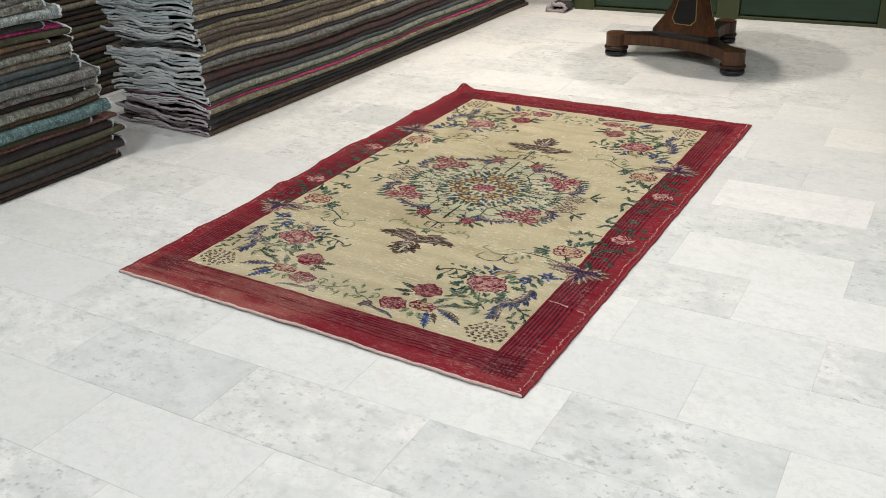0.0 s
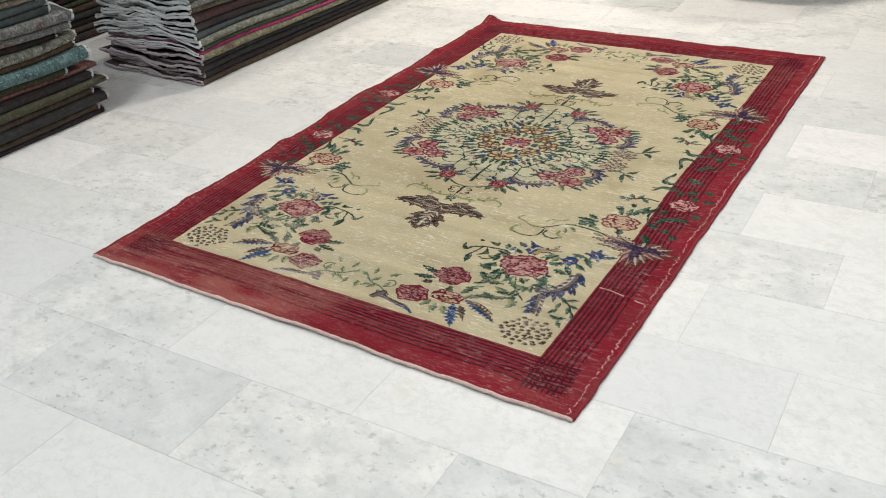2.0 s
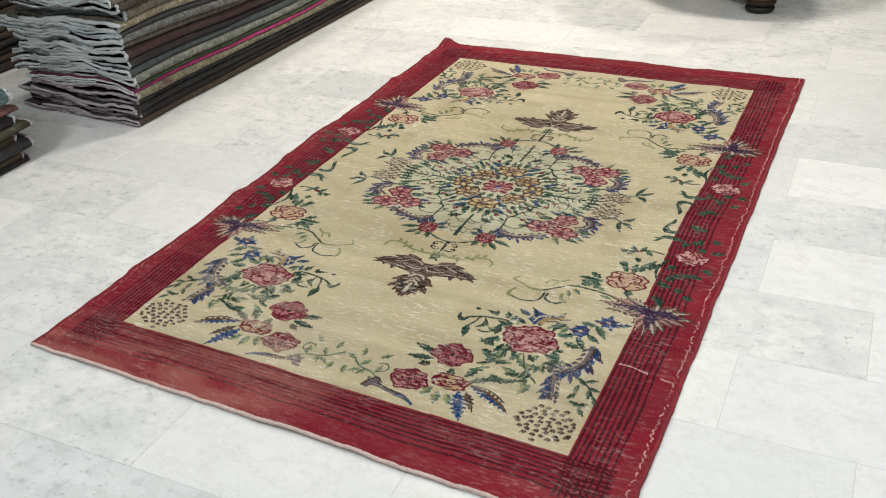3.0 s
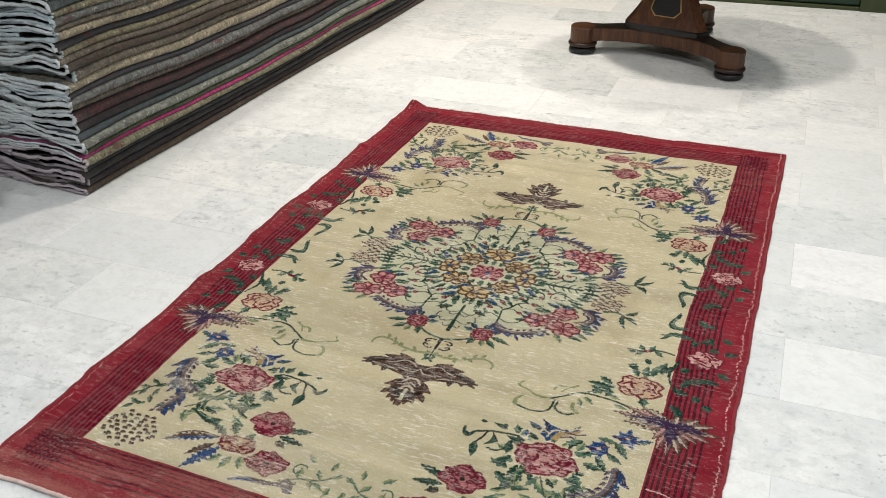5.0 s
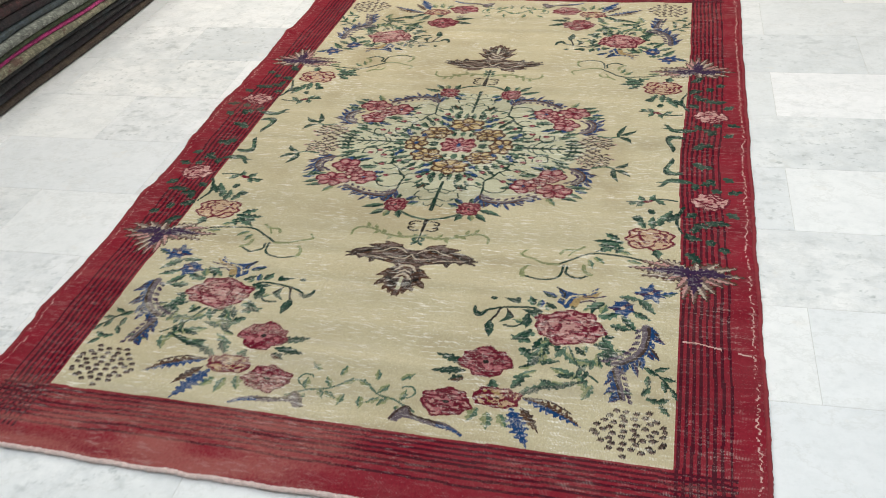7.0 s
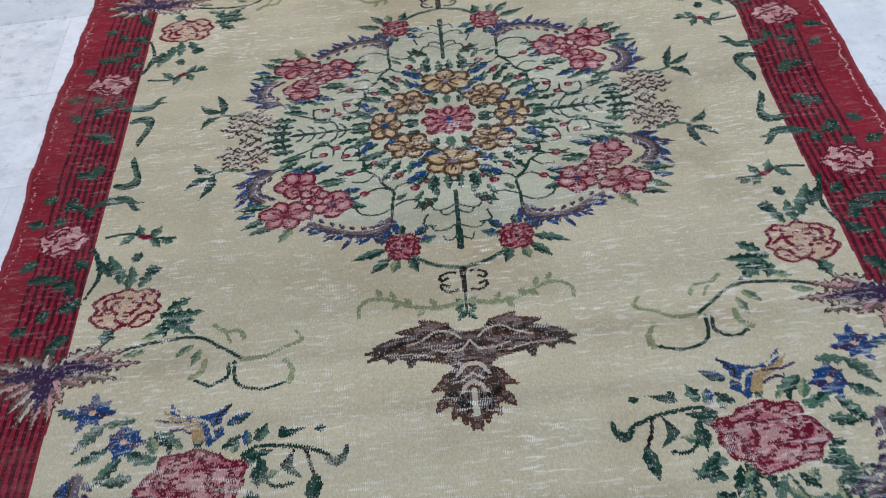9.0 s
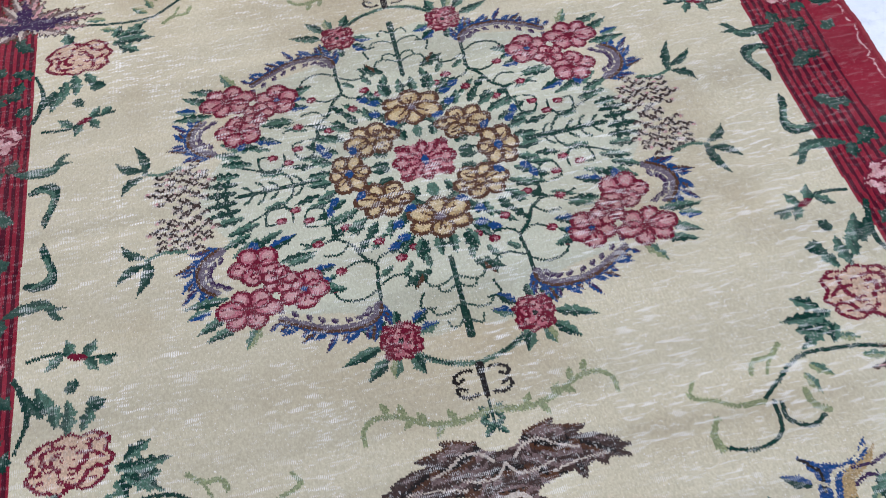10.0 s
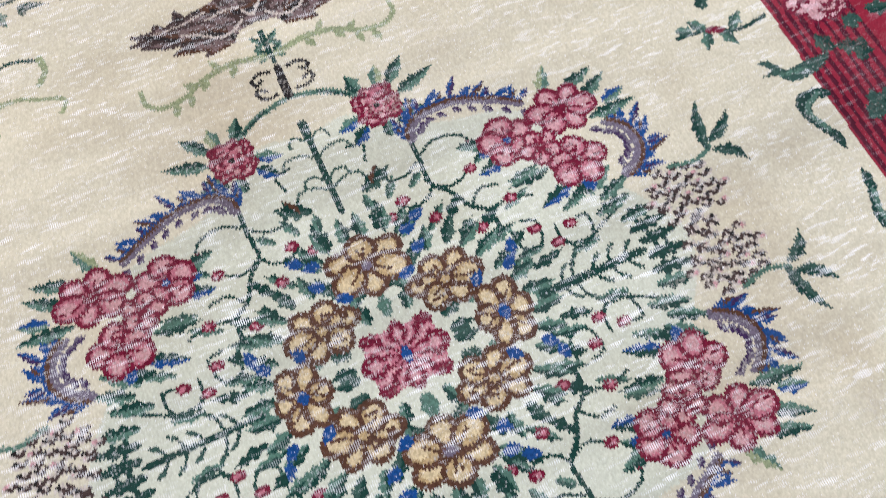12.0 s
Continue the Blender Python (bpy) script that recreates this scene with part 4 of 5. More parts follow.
def corner_bouquet():
    # foot vine towards the middle of the end
    stroke([(0.012, 1.012), (0.05, 1.048), (0.09, 1.060), (0.135, 1.086)], 0.0052, GREEN_MID)
    for x, y, a in ((0.03, 1.03, -150), (0.05, 1.045, -60), (0.075, 1.052, 120), (0.10, 1.06, -80), (0.06, 1.06, 150), (0.04, 1.01, -100), (0.085, 1.0, -40), (0.018, 1.06, 80), (0.095, 1.075, 60)):
        leaf(x, y, a, 0.036, 0.014, GREEN_MID, OLIVE, 0.2)
    curl(0.105, 1.030, 0.022, 90, -230, GREEN_MID)
    patch(((0.088, 1.112), (0.098, 1.086), (0.118, 1.072), (0.132, 1.090), (0.160, 1.098), (0.205, 1.104), (0.238, 1.124), (0.206, 1.120), (0.160, 1.112), (0.122, 1.104), (0.106, 1.118)), MAUVE)
    stroke([(0.092, 1.112), (0.104, 1.084), (0.120, 1.074), (0.134, 1.096), (0.180, 1.104), (0.236, 1.126)], 0.0056, UMBER)
    stroke([(0.190, 1.112), (0.214, 1.116), (0.240, 1.130)], 0.0070, BLUE)
    # leaves between the roses
    for x, y, a, le, c1, c2 in ((0.205, 0.926, 196, 0.070, DGREEN, DUSK_GREEN), (0.212, 0.950, 172, 0.075, DGREEN, DGREEN), (0.210, 0.968, 150, 0.034, DGREEN, BROWN), (0.206, 0.940, 240, 0.030, DGREEN, BROWN), (0.330, 0.995, -28, 0.060, DGREEN, GREEN_MID), (0.352, 0.976, -16, 0.095, DGREEN, GREEN_MID), (0.310, 0.985, -60, 0.050, DGREEN, GREEN_MID),
                                (0.320, 0.880, 20, 0.060, GREEN_MID, DGREEN), (0.330, 0.900, -10, 0.070, DUSK_GREEN, GREEN_MID), (0.310, 0.860, 40, 0.045, GREEN_MID, DGREEN), (0.350, 0.850, 70, 0.050, DUSK_GREEN, OLIVE), (0.400, 0.860, 40, 0.060, GREEN_MID, OLIVE), (0.430, 0.880, 10, 0.060, OLIVE, GREEN_MID), (0.380, 0.910, 20, 0.080, OLIVE, GREEN_MID),
                                (0.440, 0.930, 60, 0.050, OLIVE, GREEN_MID), (0.470, 0.950, 110, 0.050, OLIVE, GREEN_MID), (0.470, 0.860, -20, 0.050, DGREEN, GREEN_MID), (0.478, 0.800, 60, 0.060, DGREEN, GREEN_MID), (0.490, 0.840, 80, 0.050, GREEN_MID, DGREEN), (0.468, 0.740, -30, 0.055, GREEN_MID, DGREEN), (0.490, 0.760, 10, 0.050, DGREEN, GREEN_MID),
                                (0.330, 0.840, 200, 0.050, DUSK_GREEN, GREEN_MID), (0.325, 0.815, 150, 0.045, GREEN_MID, DGREEN), (0.255, 1.050, 110, 0.045, OLIVE, GREEN_MID), (0.275, 1.060, 80, 0.050, OLIVE, GREEN_MID), (0.300, 1.062, 60, 0.040, OLIVE, GREEN_MID), (0.270, 0.965, 80, 0.040, DUSK_GREEN, GREEN_MID)):
        leaf(x, y, a, le, 0.021, c1, c2, 0.25)
    for k in range(34):
        x = 0.30 + 0.22 * ((k * 0.618034) % 1.0)
        y = 0.83 + 0.15 * ((k * 0.754878) % 1.0)
        leaf(x, y, (k * 137.5) % 360, 0.026 + 0.02 * ((k * 0.37) % 1), 0.013, (DGREEN, DUSK_GREEN, OLIVE)[k % 3], (DGREEN, GREEN_MID)[k % 2], 0.25)
    for k in range(22):
        a = 20 + k * 14.0
        leaf(0.405 + 0.082 * math.cos(radians(a)), 0.778 + 0.062 * math.sin(radians(a)), a + (25 if k % 2 else -25), 0.024 + 0.012 * (k % 3), 0.015, (DGREEN, GREEN_MID, DUSK_GREEN, OLIVE)[k % 4], (DGREEN, GREEN_MID)[k % 2], 0.25)
    stroke([(0.332, 1.004), (0.361, 0.976), (0.415, 0.960), (0.456, 0.940)], 0.0068, DGREEN)
    stroke([(0.41, 0.84), (0.44, 0.90), (0.48, 0.94)], 0.0050, DUSK_GREEN)
    stroke([(0.520, 0.892), (0.560, 0.880), (0.596, 0.892), (0.634, 0.940)], 0.0050, DGREEN)
    for x, y, a in ((0.55, 0.885, -40), (0.575, 0.880, 40), (0.595, 0.890, -25), (0.612, 0.908, 10), (0.615, 0.915, 80), (0.585, 0.905, 90), (0.632, 0.935, 60), (0.583, 0.969, 20), (0.600, 0.978, -20), (0.575, 0.965, -60), (0.610, 0.985, 50)):
        leaf(x, y, a, 0.036, 0.014, GREEN_MID, DGREEN, 0.2)
    # roses
    rose(0.405, 0.778, 0.076, 0.057, BLUSH, CRIMSON, PINK, BLUSH)
    rose(0.248, 0.915, 0.054, 0.046, PINK, CRIMSON, CRIMSON, INK, 0.8)
    rose(0.190, 1.046, 0.051, 0.040, PINK, CRIMSON, BLUSH, INK, 1.7)
    rose(0.288, 1.016, 0.050, 0.030, SALMON, CRIMSON, GOLDEN, BROWN, 0.4, 0.16)
    # long blue feathers
    leaf(0.320, 1.040, 64, 0.112, 0.032, BLUE, BLUE, 0.4)
    leaf(0.338, 1.034, 54, 0.080, 0.020, BROWN, UMBER, 0.3)
    leaf(0.340, 1.010, 26, 0.140, 0.026, BLUE, BROWN, 0.35, -0.05)
    stroke([(0.340, 1.008), (0.395, 1.010), (0.440, 1.036)], 0.0045, UMBER)
    # seed head in the corner
    for i in range(14):
        for j in range(11):
            x, y = 0.440 + i * 0.0220 + 0.011 * (j % 2), 0.985 + j * 0.0140
            if math.hypot((x - 0.556) / 0.076, (y - 1.064) / 0.062) < 1:
                x, y = x + 0.004 * math.sin(i * 7.1 + j * 3.3), y + 0.004 * math.sin(i * 2.7 + j * 8.9)
                ellipse(x + 0.001, y + 0.002, 0.0056, 0.0042, TAUPE)
                stroke([(x - 0.006, y + 0.002), (x - 0.002, y - 0.003), (x + 0.005, y - 0.002)], 0.0046, UMBER)
                ellipse(x + 0.004, y, 0.0026, 0.0026, INK)
    # blue acanthus in two limbs
    acanthus([(0.578, 0.750), (0.574, 0.790), (0.560, 0.835), (0.535, 0.868), (0.508, 0.892)], 0.036, -1, MAUVE, UMBER, BLUE)
    acanthus([(0.508, 0.896), (0.522, 0.925), (0.530, 0.955), (0.532, 0.985)], 0.028, 1, MAUVE, UMBER, BLUE)
    # blue blossoms
    for cx, cy, size in ((0.515, 0.696, 0.9), (0.580, 0.633, 1.05)):
        for k in range(7):
            leaf(cx, cy, 20 + k * 51.4, size * (0.040 if k % 2 else 0.033), 0.020, BLUE, LILAC if k % 3 == 0 else BLUE, 0.3)
        ellipse(cx, cy, 0.006, 0.006, SALMON)
    leaf(0.505, 0.657, 6, 0.055, 0.020, DUSK_GREEN, GREEN_MID, 0.3)
    leaf(0.548, 0.658, 50, 0.070, 0.022, DUSK_GREEN, GREEN_MID, 0.2)
    leaf(0.538, 0.708, 28, 0.052, 0.018, GREEN_MID, DGREEN, 0.2)
    leaf(0.514, 0.724, 52, 0.066, 0.020, DGREEN, GREEN_MID, 0.2)
    leaf(0.600, 0.640, -25, 0.050, 0.018, DUSK_GREEN, BLUE, 0.2)
    # crown of blue leaves with a gold lining
    patch(((0.390, 0.716), (0.368, 0.696), (0.375, 0.668), (0.362, 0.634), (0.388, 0.652), (0.414, 0.660), (0.440, 0.650), (0.462, 0.627), (0.456, 0.650), (0.420, 0.672), (0.404, 0.694)), BLUE, False)
    patch(((0.394, 0.704), (0.410, 0.671), (0.444, 0.658), (0.470, 0.640), (0.448, 0.668), (0.420, 0.684), (0.412, 0.706)), GOLDEN)
    for line, dye in ((((0.366, 0.640), (0.382, 0.664), (0.378, 0.690)), INK), (((0.384, 0.700), (0.396, 0.672), (0.420, 0.664)), CREAM), (((0.432, 0.658), (0.456, 0.640)), CREAM), (((0.372, 0.676), (0.384, 0.684)), CREAM)):
        stroke(list(line), 0.0050, dye)
    stroke([(0.424, 0.668), (0.450, 0.668), (0.474, 0.660)], 0.0045, LILAC)
    stroke([(0.418, 0.690), (0.434, 0.682), (0.450, 0.682)], 0.0045, LILAC)
    leaf(0.366, 0.680, 210, 0.042, 0.018, BLUE, DGREEN, 0.2)
    leaf(0.442, 0.708, -40, 0.040, 0.026, DGREEN, GREEN_MID, 0.2)
    leaf(0.466, 0.722, -70, 0.036, 0.020, GREEN_MID, OLIVE, 0.2)
    # hooked branch
    stroke([(0.188, 0.738), (0.192, 0.756), (0.204, 0.762), (0.218, 0.746), (0.254, 0.732), (0.312, 0.723), (0.336, 0.735)], 0.0068, DGREEN)
    patch(((0.184, 0.742), (0.190, 0.764), (0.206, 0.770), (0.220, 0.752), (0.204, 0.754)), DGREEN)
    stroke([(0.246, 0.735), (0.240, 0.760), (0.231, 0.785)], 0.0056, INK)
    leaf(0.229, 0.780, 80, 0.058, 0.022, DGREEN, DUSK_GREEN, 0.1)
    patch(((0.262, 0.736), (0.280, 0.760), (0.270, 0.774), (0.250, 0.784), (0.262, 0.764)), DUSK_GREEN)
    stroke([(0.262, 0.738), (0.280, 0.762)], 0.0050, INK)
    stroke([(0.312, 0.744), (0.305, 0.772), (0.290, 0.794), (0.264, 0.793)], 0.0060, DGREEN)
    leaf(0.308, 0.746, 85, 0.050, 0.020, DUSK_GREEN, DGREEN, 0.2)
    patch(((0.244, 0.696), (0.270, 0.698), (0.284, 0.690), (0.288, 0.708), (0.272, 0.712)), DGREEN)
    ellipse(0.227, 0.701, 0.008, 0.006, DGREEN)
    leaf(0.318, 0.715, 250, 0.036, 0.020, DGREEN, GREEN_MID, 0.2)
    leaf(0.330, 0.720, 280, 0.030, 0.016, BLUE, GREEN_MID, 0.2)


def side_vine():
    # tendril that leads to the orange rose
    stroke([(0.625, 0.526), (0.559, 0.509), (0.509, 0.498), (0.435, 0.494), (0.391, 0.523), (0.361, 0.546)], 0.0066, DGREEN)
    stroke([(0.372, 0.552), (0.366, 0.592), (0.342, 0.608), (0.312, 0.611), (0.280, 0.600)], 0.0066, DGREEN, 0.8)
    stroke([(0.280, 0.602), (0.277, 0.580), (0.288, 0.560)], 0.0110, OLIVE, 0.6)
    stroke([(0.381, 0.556), (0.381, 0.580), (0.407, 0.595), (0.432, 0.584)], 0.0066, DGREEN)
    stroke([(0.420, 0.545), (0.424, 0.566), (0.440, 0.578)], 0.0100, OLIVE)
    stroke([(0.358, 0.504), (0.367, 0.488), (0.392, 0.485), (0.411, 0.470)], 0.0080, OLIVE)
    stroke([(0.391, 0.486), (0.380, 0.510)], 0.0050, OLIVE)
    stroke([(0.360, 0.548), (0.320, 0.547), (0.296, 0.535), (0.266, 0.522), (0.274, 0.502)], 0.0070, OLIVE, 0.8)
    for x, y, a, le in ((0.440, 0.508, 40, 0.040), (0.430, 0.520, 70, 0.036), (0.500, 0.478, 20, 0.034), (0.520, 0.515, 10, 0.040)):
        leaf(x, y, a, le, 0.015, OLIVE, GREEN_MID, 0.2)
    for x, y, a, le in ((0.508, 0.436, 165, 0.060), (0.506, 0.444, 185, 0.080), (0.500, 0.452, 150, 0.070), (0.482, 0.468, 200, 0.040), (0.496, 0.430, 215, 0.048), (0.505, 0.458, 115, 0.034)):
        leaf(x, y, a, le, 0.021, DGREEN, GREEN_MID, 0.3)
    rose(0.570, 0.418, 0.062, 0.047, SALMON, CRIMSON, SALMON, SALMON, 0.5, 0.10)
    leaf(0.588, 0.460, 80, 0.036, 0.026, DGREEN, GREEN_MID, 0.2)
    for x, y, a, le in ((0.560, 0.372, 255, 0.052), (0.580, 0.374, 275, 0.060), (0.545, 0.345, 280, 0.030), (0.598, 0.360, 285, 0.060), (0.556, 0.336, 200, 0.030), (0.612, 0.335, 290, 0.056), (0.620, 0.338, 300, 0.050), (0.585, 0.306, 240, 0.026)):
        leaf(x, y, a, le, 0.021, DUSK_GREEN, GREEN_MID if le > 0.05 else DGREEN, 0.25)
    stroke([(0.660, 0.268), (0.648, 0.300), (0.642, 0.340), (0.650, 0.386)], 0.0100, DGREEN, 0.6)
    # small bud with leaves
    stroke([(0.516, 0.256), (0.562, 0.250), (0.600, 0.234), (0.642, 0.238)], 0.0062, DGREEN)
    for x, y, a, le in ((0.560, 0.250, 240, 0.034), (0.575, 0.246, 290, 0.036), (0.560, 0.252, 130, 0.032), (0.590, 0.238, 40, 0.036), (0.540, 0.256, 150, 0.026)):
        leaf(x, y, a, le, 0.017, DUSK_GREEN, GREEN_MID, 0.2)
    ellipse(0.570, 0.247, 0.014, 0.006, CRIMSON, -0.3)
    # hooked leaves beside the border
    patch(((0.628, 0.014), (0.634, 0.034), (0.618, 0.070), (0.626, 0.092), (0.656, 0.094), (0.642, 0.110), (0.610, 0.108), (0.602, 0.084), (0.614, 0.050)), DGREEN)
    stroke([(0.622, 0.050), (0.614, 0.086), (0.640, 0.102)], 0.0070, GREEN_MID)
    patch(((0.584, 0.152), (0.604, 0.146), (0.620, 0.130), (0.660, 0.132), (0.684, 0.150), (0.650, 0.152), (0.622, 0.150), (0.606, 0.172), (0.590, 0.174), (0.602, 0.158)), DUSK_GREEN)
    stroke([(0.610, 0.146), (0.650, 0.140), (0.676, 0.146)], 0.0060, GREEN_MID)
    # on the red border
    for x, y, a, le in ((0.694, 0.036, 80, 0.044), (0.704, 0.052, 200, 0.030), (0.705, 0.055, 20, 0.030), (0.716, 0.120, 60, 0.040), (0.728, 0.138, 150, 0.036), (0.756, 0.110, 40, 0.034), (0.765, 0.190, -20, 0.040), (0.752, 0.186, 200, 0.030), (0.690, 0.150, 100, 0.034),
                        (0.682, 0.340, 20, 0.042), (0.690, 0.350, 110, 0.034), (0.728, 0.328, 10, 0.044), (0.738, 0.340, 200, 0.034), (0.660, 0.400, 10, 0.044), (0.672, 0.412, 250, 0.034), (0.660, 0.465, 30, 0.050), (0.680, 0.480, 60, 0.040), (0.760, 0.280, 40, 0.040), (0.690, 0.290, 140, 0.036), (0.715, 0.405, 60, 0.030), (0.740, 0.440, 20, 0.030)):
        leaf(x, y, a, le, 0.024, GREEN_MID, DGREEN if a % 40 else GREEN_MID, 0.25)
    rose(0.722, 0.235, 0.048, 0.041, BLUSH, CRIMSON, STITCH, PINK, 1.2, 0.08)
    # purple palmette across field and border
    px, py = 0.683, 0.540
    blades = ((181, 0.165), (168, 0.135), (194, 0.140), (207, 0.105), (154, 0.085), (3, 0.118), (20, 0.105), (-17, 0.105), (38, 0.085), (-36, 0.075), (90, 0.125), (74, 0.115), (106, 0.115), (58, 0.095), (124, 0.085), (-80, 0.045))
    for a, le in blades:
        leaf(px, py, a, le, 0.030, UMBER, BROWN, 0.4)
    for k, (a, le) in enumerate(blades):
        leaf(px, py, a, le * 0.94, 0.020, (BLUSH, SEED)[k % 2], TAUPE, 0.3)
    for a, le in ((181, 0.12), (194, 0.07), (168, 0.06), (4, 0.085), (-14, 0.055), (90, 0.085), (74, 0.06), (106, 0.055)):
        leaf(px, py, a, le, 0.024, LILAC, LILAC, 0.35)
    ellipse(px, py, 0.012, 0.010, LILAC)


medallion()
bow_and_plume()
corner_bouquet()
side_vine()


def rug_colours():
    """The colour of each knot of the whole rug: ground, drawn motifs, wear and the unevenness of the dye."""
    rng = np.random.default_rng(7)
    u = (np.arange(NU) + 0.5) * KNOT - HALF_U
    v = (np.arange(NV) + 0.5) * KNOT - HALF_V
    U, V = np.meshgrid(u, v, indexing="ij")
    bend = 0.004 * smooth_field(NU, NV, 3, 14, 11) + 0.003 * smooth_field(NU, NV, 9, 22, 12)
    bend_v = 0.005 * smooth_field(NU, NV, 8, 5, 13) + 0.003 * smooth_field(NU, NV, 22, 11, 14)
    drawn_in = 0.015 * np.exp(-((V + 0.05) / 0.35) ** 2) * np.clip((U - 0.3) / 0.3, 0, 1)
    bend = 0.6 * bend
    comb = 0.0006 * (np.arange(NU)[:, None] % 2 * 2 - 1) + 0.0005 * rng.uniform(-1, 1, (NU, 1))
    A, B = np.abs(U) + bend, np.abs(V) + bend_v
    dye = np.full((NU, NV), CREAM)
    field = (np.abs(U) + drawn_in + 0.3 * bend < FIELD_U) & (np.abs(V) + 0.5 * bend_v < FIELD_V)
    dye[~field] = RED
    # dark lines along the border
    side = ~field & (A > FIELD_U - 0.02)
    for k, off in enumerate((0.008, 0.020, 0.032, 0.045, 0.058, 0.071, 0.085, 0.100)):
        dye[side & (np.abs(A + drawn_in - FIELD_U - off) < (0.0032, 0.0026, 0.0034)[k % 3]) & (B < FIELD_V + 0.125)] = LINE
    for k, off in enumerate((0.009, 0.022, 0.034, 0.048, 0.060, 0.075, 0.088, 0.106)):
        dye[~field & (B > FIELD_V) & (np.abs(B - FIELD_V - off) < 0.0032) & (A < FIELD_U + 0.11)] = LINE
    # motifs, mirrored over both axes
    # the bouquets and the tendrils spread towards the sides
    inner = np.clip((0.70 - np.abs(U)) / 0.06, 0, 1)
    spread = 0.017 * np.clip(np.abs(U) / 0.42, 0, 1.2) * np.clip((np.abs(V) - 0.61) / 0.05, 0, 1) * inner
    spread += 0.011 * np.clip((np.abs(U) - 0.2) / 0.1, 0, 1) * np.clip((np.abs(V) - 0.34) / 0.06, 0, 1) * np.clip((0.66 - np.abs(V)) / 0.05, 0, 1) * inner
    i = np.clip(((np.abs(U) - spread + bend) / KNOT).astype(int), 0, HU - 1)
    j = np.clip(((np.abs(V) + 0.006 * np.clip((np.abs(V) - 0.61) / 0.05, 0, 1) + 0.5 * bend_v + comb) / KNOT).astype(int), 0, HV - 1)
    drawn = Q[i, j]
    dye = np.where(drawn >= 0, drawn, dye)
    dye[~field & (dye == GREEN_MID)] = DUSK_GREEN
    # pale overcast seam along both sides and mended creases
    seam = np.abs(np.abs(U) - 0.806 - 0.003 * smooth_field(NU, NV, 1, 26, 21) - 0.004 * smooth_field(NU, NV, 1, 300, 25)) < 0.0017
    dye[seam & (smooth_field(NU, NV, 2, 500, 22) > -0.35) & (rng.uniform(0, 1, (NU, NV)) < np.where(U < 0, 0.35, 0.8))] = STITCH
    crease = np.abs(V + 0.795 + 0.25 * (U - 0.72) + 0.006 * smooth_field(NU, NV, 40, 2, 23)) < 0.0022
    dye[crease & (U > 0.665) & (U < 0.80) & (smooth_field(NU, NV, 60, 2, 24) > -0.5)] = STITCH
    colour = np.array(DYES)[dye]
    # abrash along the rows, uneven single knots
    band = 1 + 0.10 * smooth_field(NU, NV, 2, 90, 31) + 0.07 * smooth_field(NU, NV, 8, 30, 32)
    single = 1 + np.where((drawn >= 0) & (drawn != MINT), 0.26, 0.08) * rng.uniform(-1, 1, (NU, NV))
    colour = colour * (band * single)[..., None]
    # knots worn out of the motifs
    lost = (rng.uniform(0, 1, (NU, NV)) < 0.025 + 0.06 * (smooth_field(NU, NV, 30, 60, 33) > 0.25)) & (drawn >= 0) & (drawn != MINT)
    colour[lost] = 0.45 * colour[lost] + 0.55 * np.array((0.42, 0.40, 0.34))
    # wear: the pile thins to pale foundation in streaks
    thin = 0.5 * smooth_field(NU, NV, 14, 150, 41) + 0.5 * smooth_field(NU, NV, 5, 9, 42) + 0.35 * rng.uniform(-1, 1, (NU, NV))
    near_end = np.clip((-V - 1.10) / 0.06, 0, 1) * np.clip((0.35 - U) / 0.5, 0.1, 1)
    amount = np.clip((thin - 0.45) * 1.5, 0, 0.45) * np.where(field, 1.0, 0.35) + 0.60 * near_end * np.clip(thin + 0.10, 0, 0.6)
    bare = np.where(field[..., None], np.array((0.50, 0.44, 0.34)), np.array((0.40, 0.16, 0.13)))
    colour = colour * (1 - amount[..., None]) + bare * amount[..., None]
    # faint stains on the cream ground
    blotch = np.clip(smooth_field(NU, NV, 9, 14, 51) - 0.25, 0, 1) + 0.6 * np.clip(smooth_field(NU, NV, 19, 31, 52) - 0.3, 0, 1)
    stain = blotch[..., None] * 0.34 * field[..., None]
    colour = colour * (1 - stain * np.array((0.62, 0.75, 0.9)))
    return np.clip(colour, 0.003, 0.9), field, dye == LINE


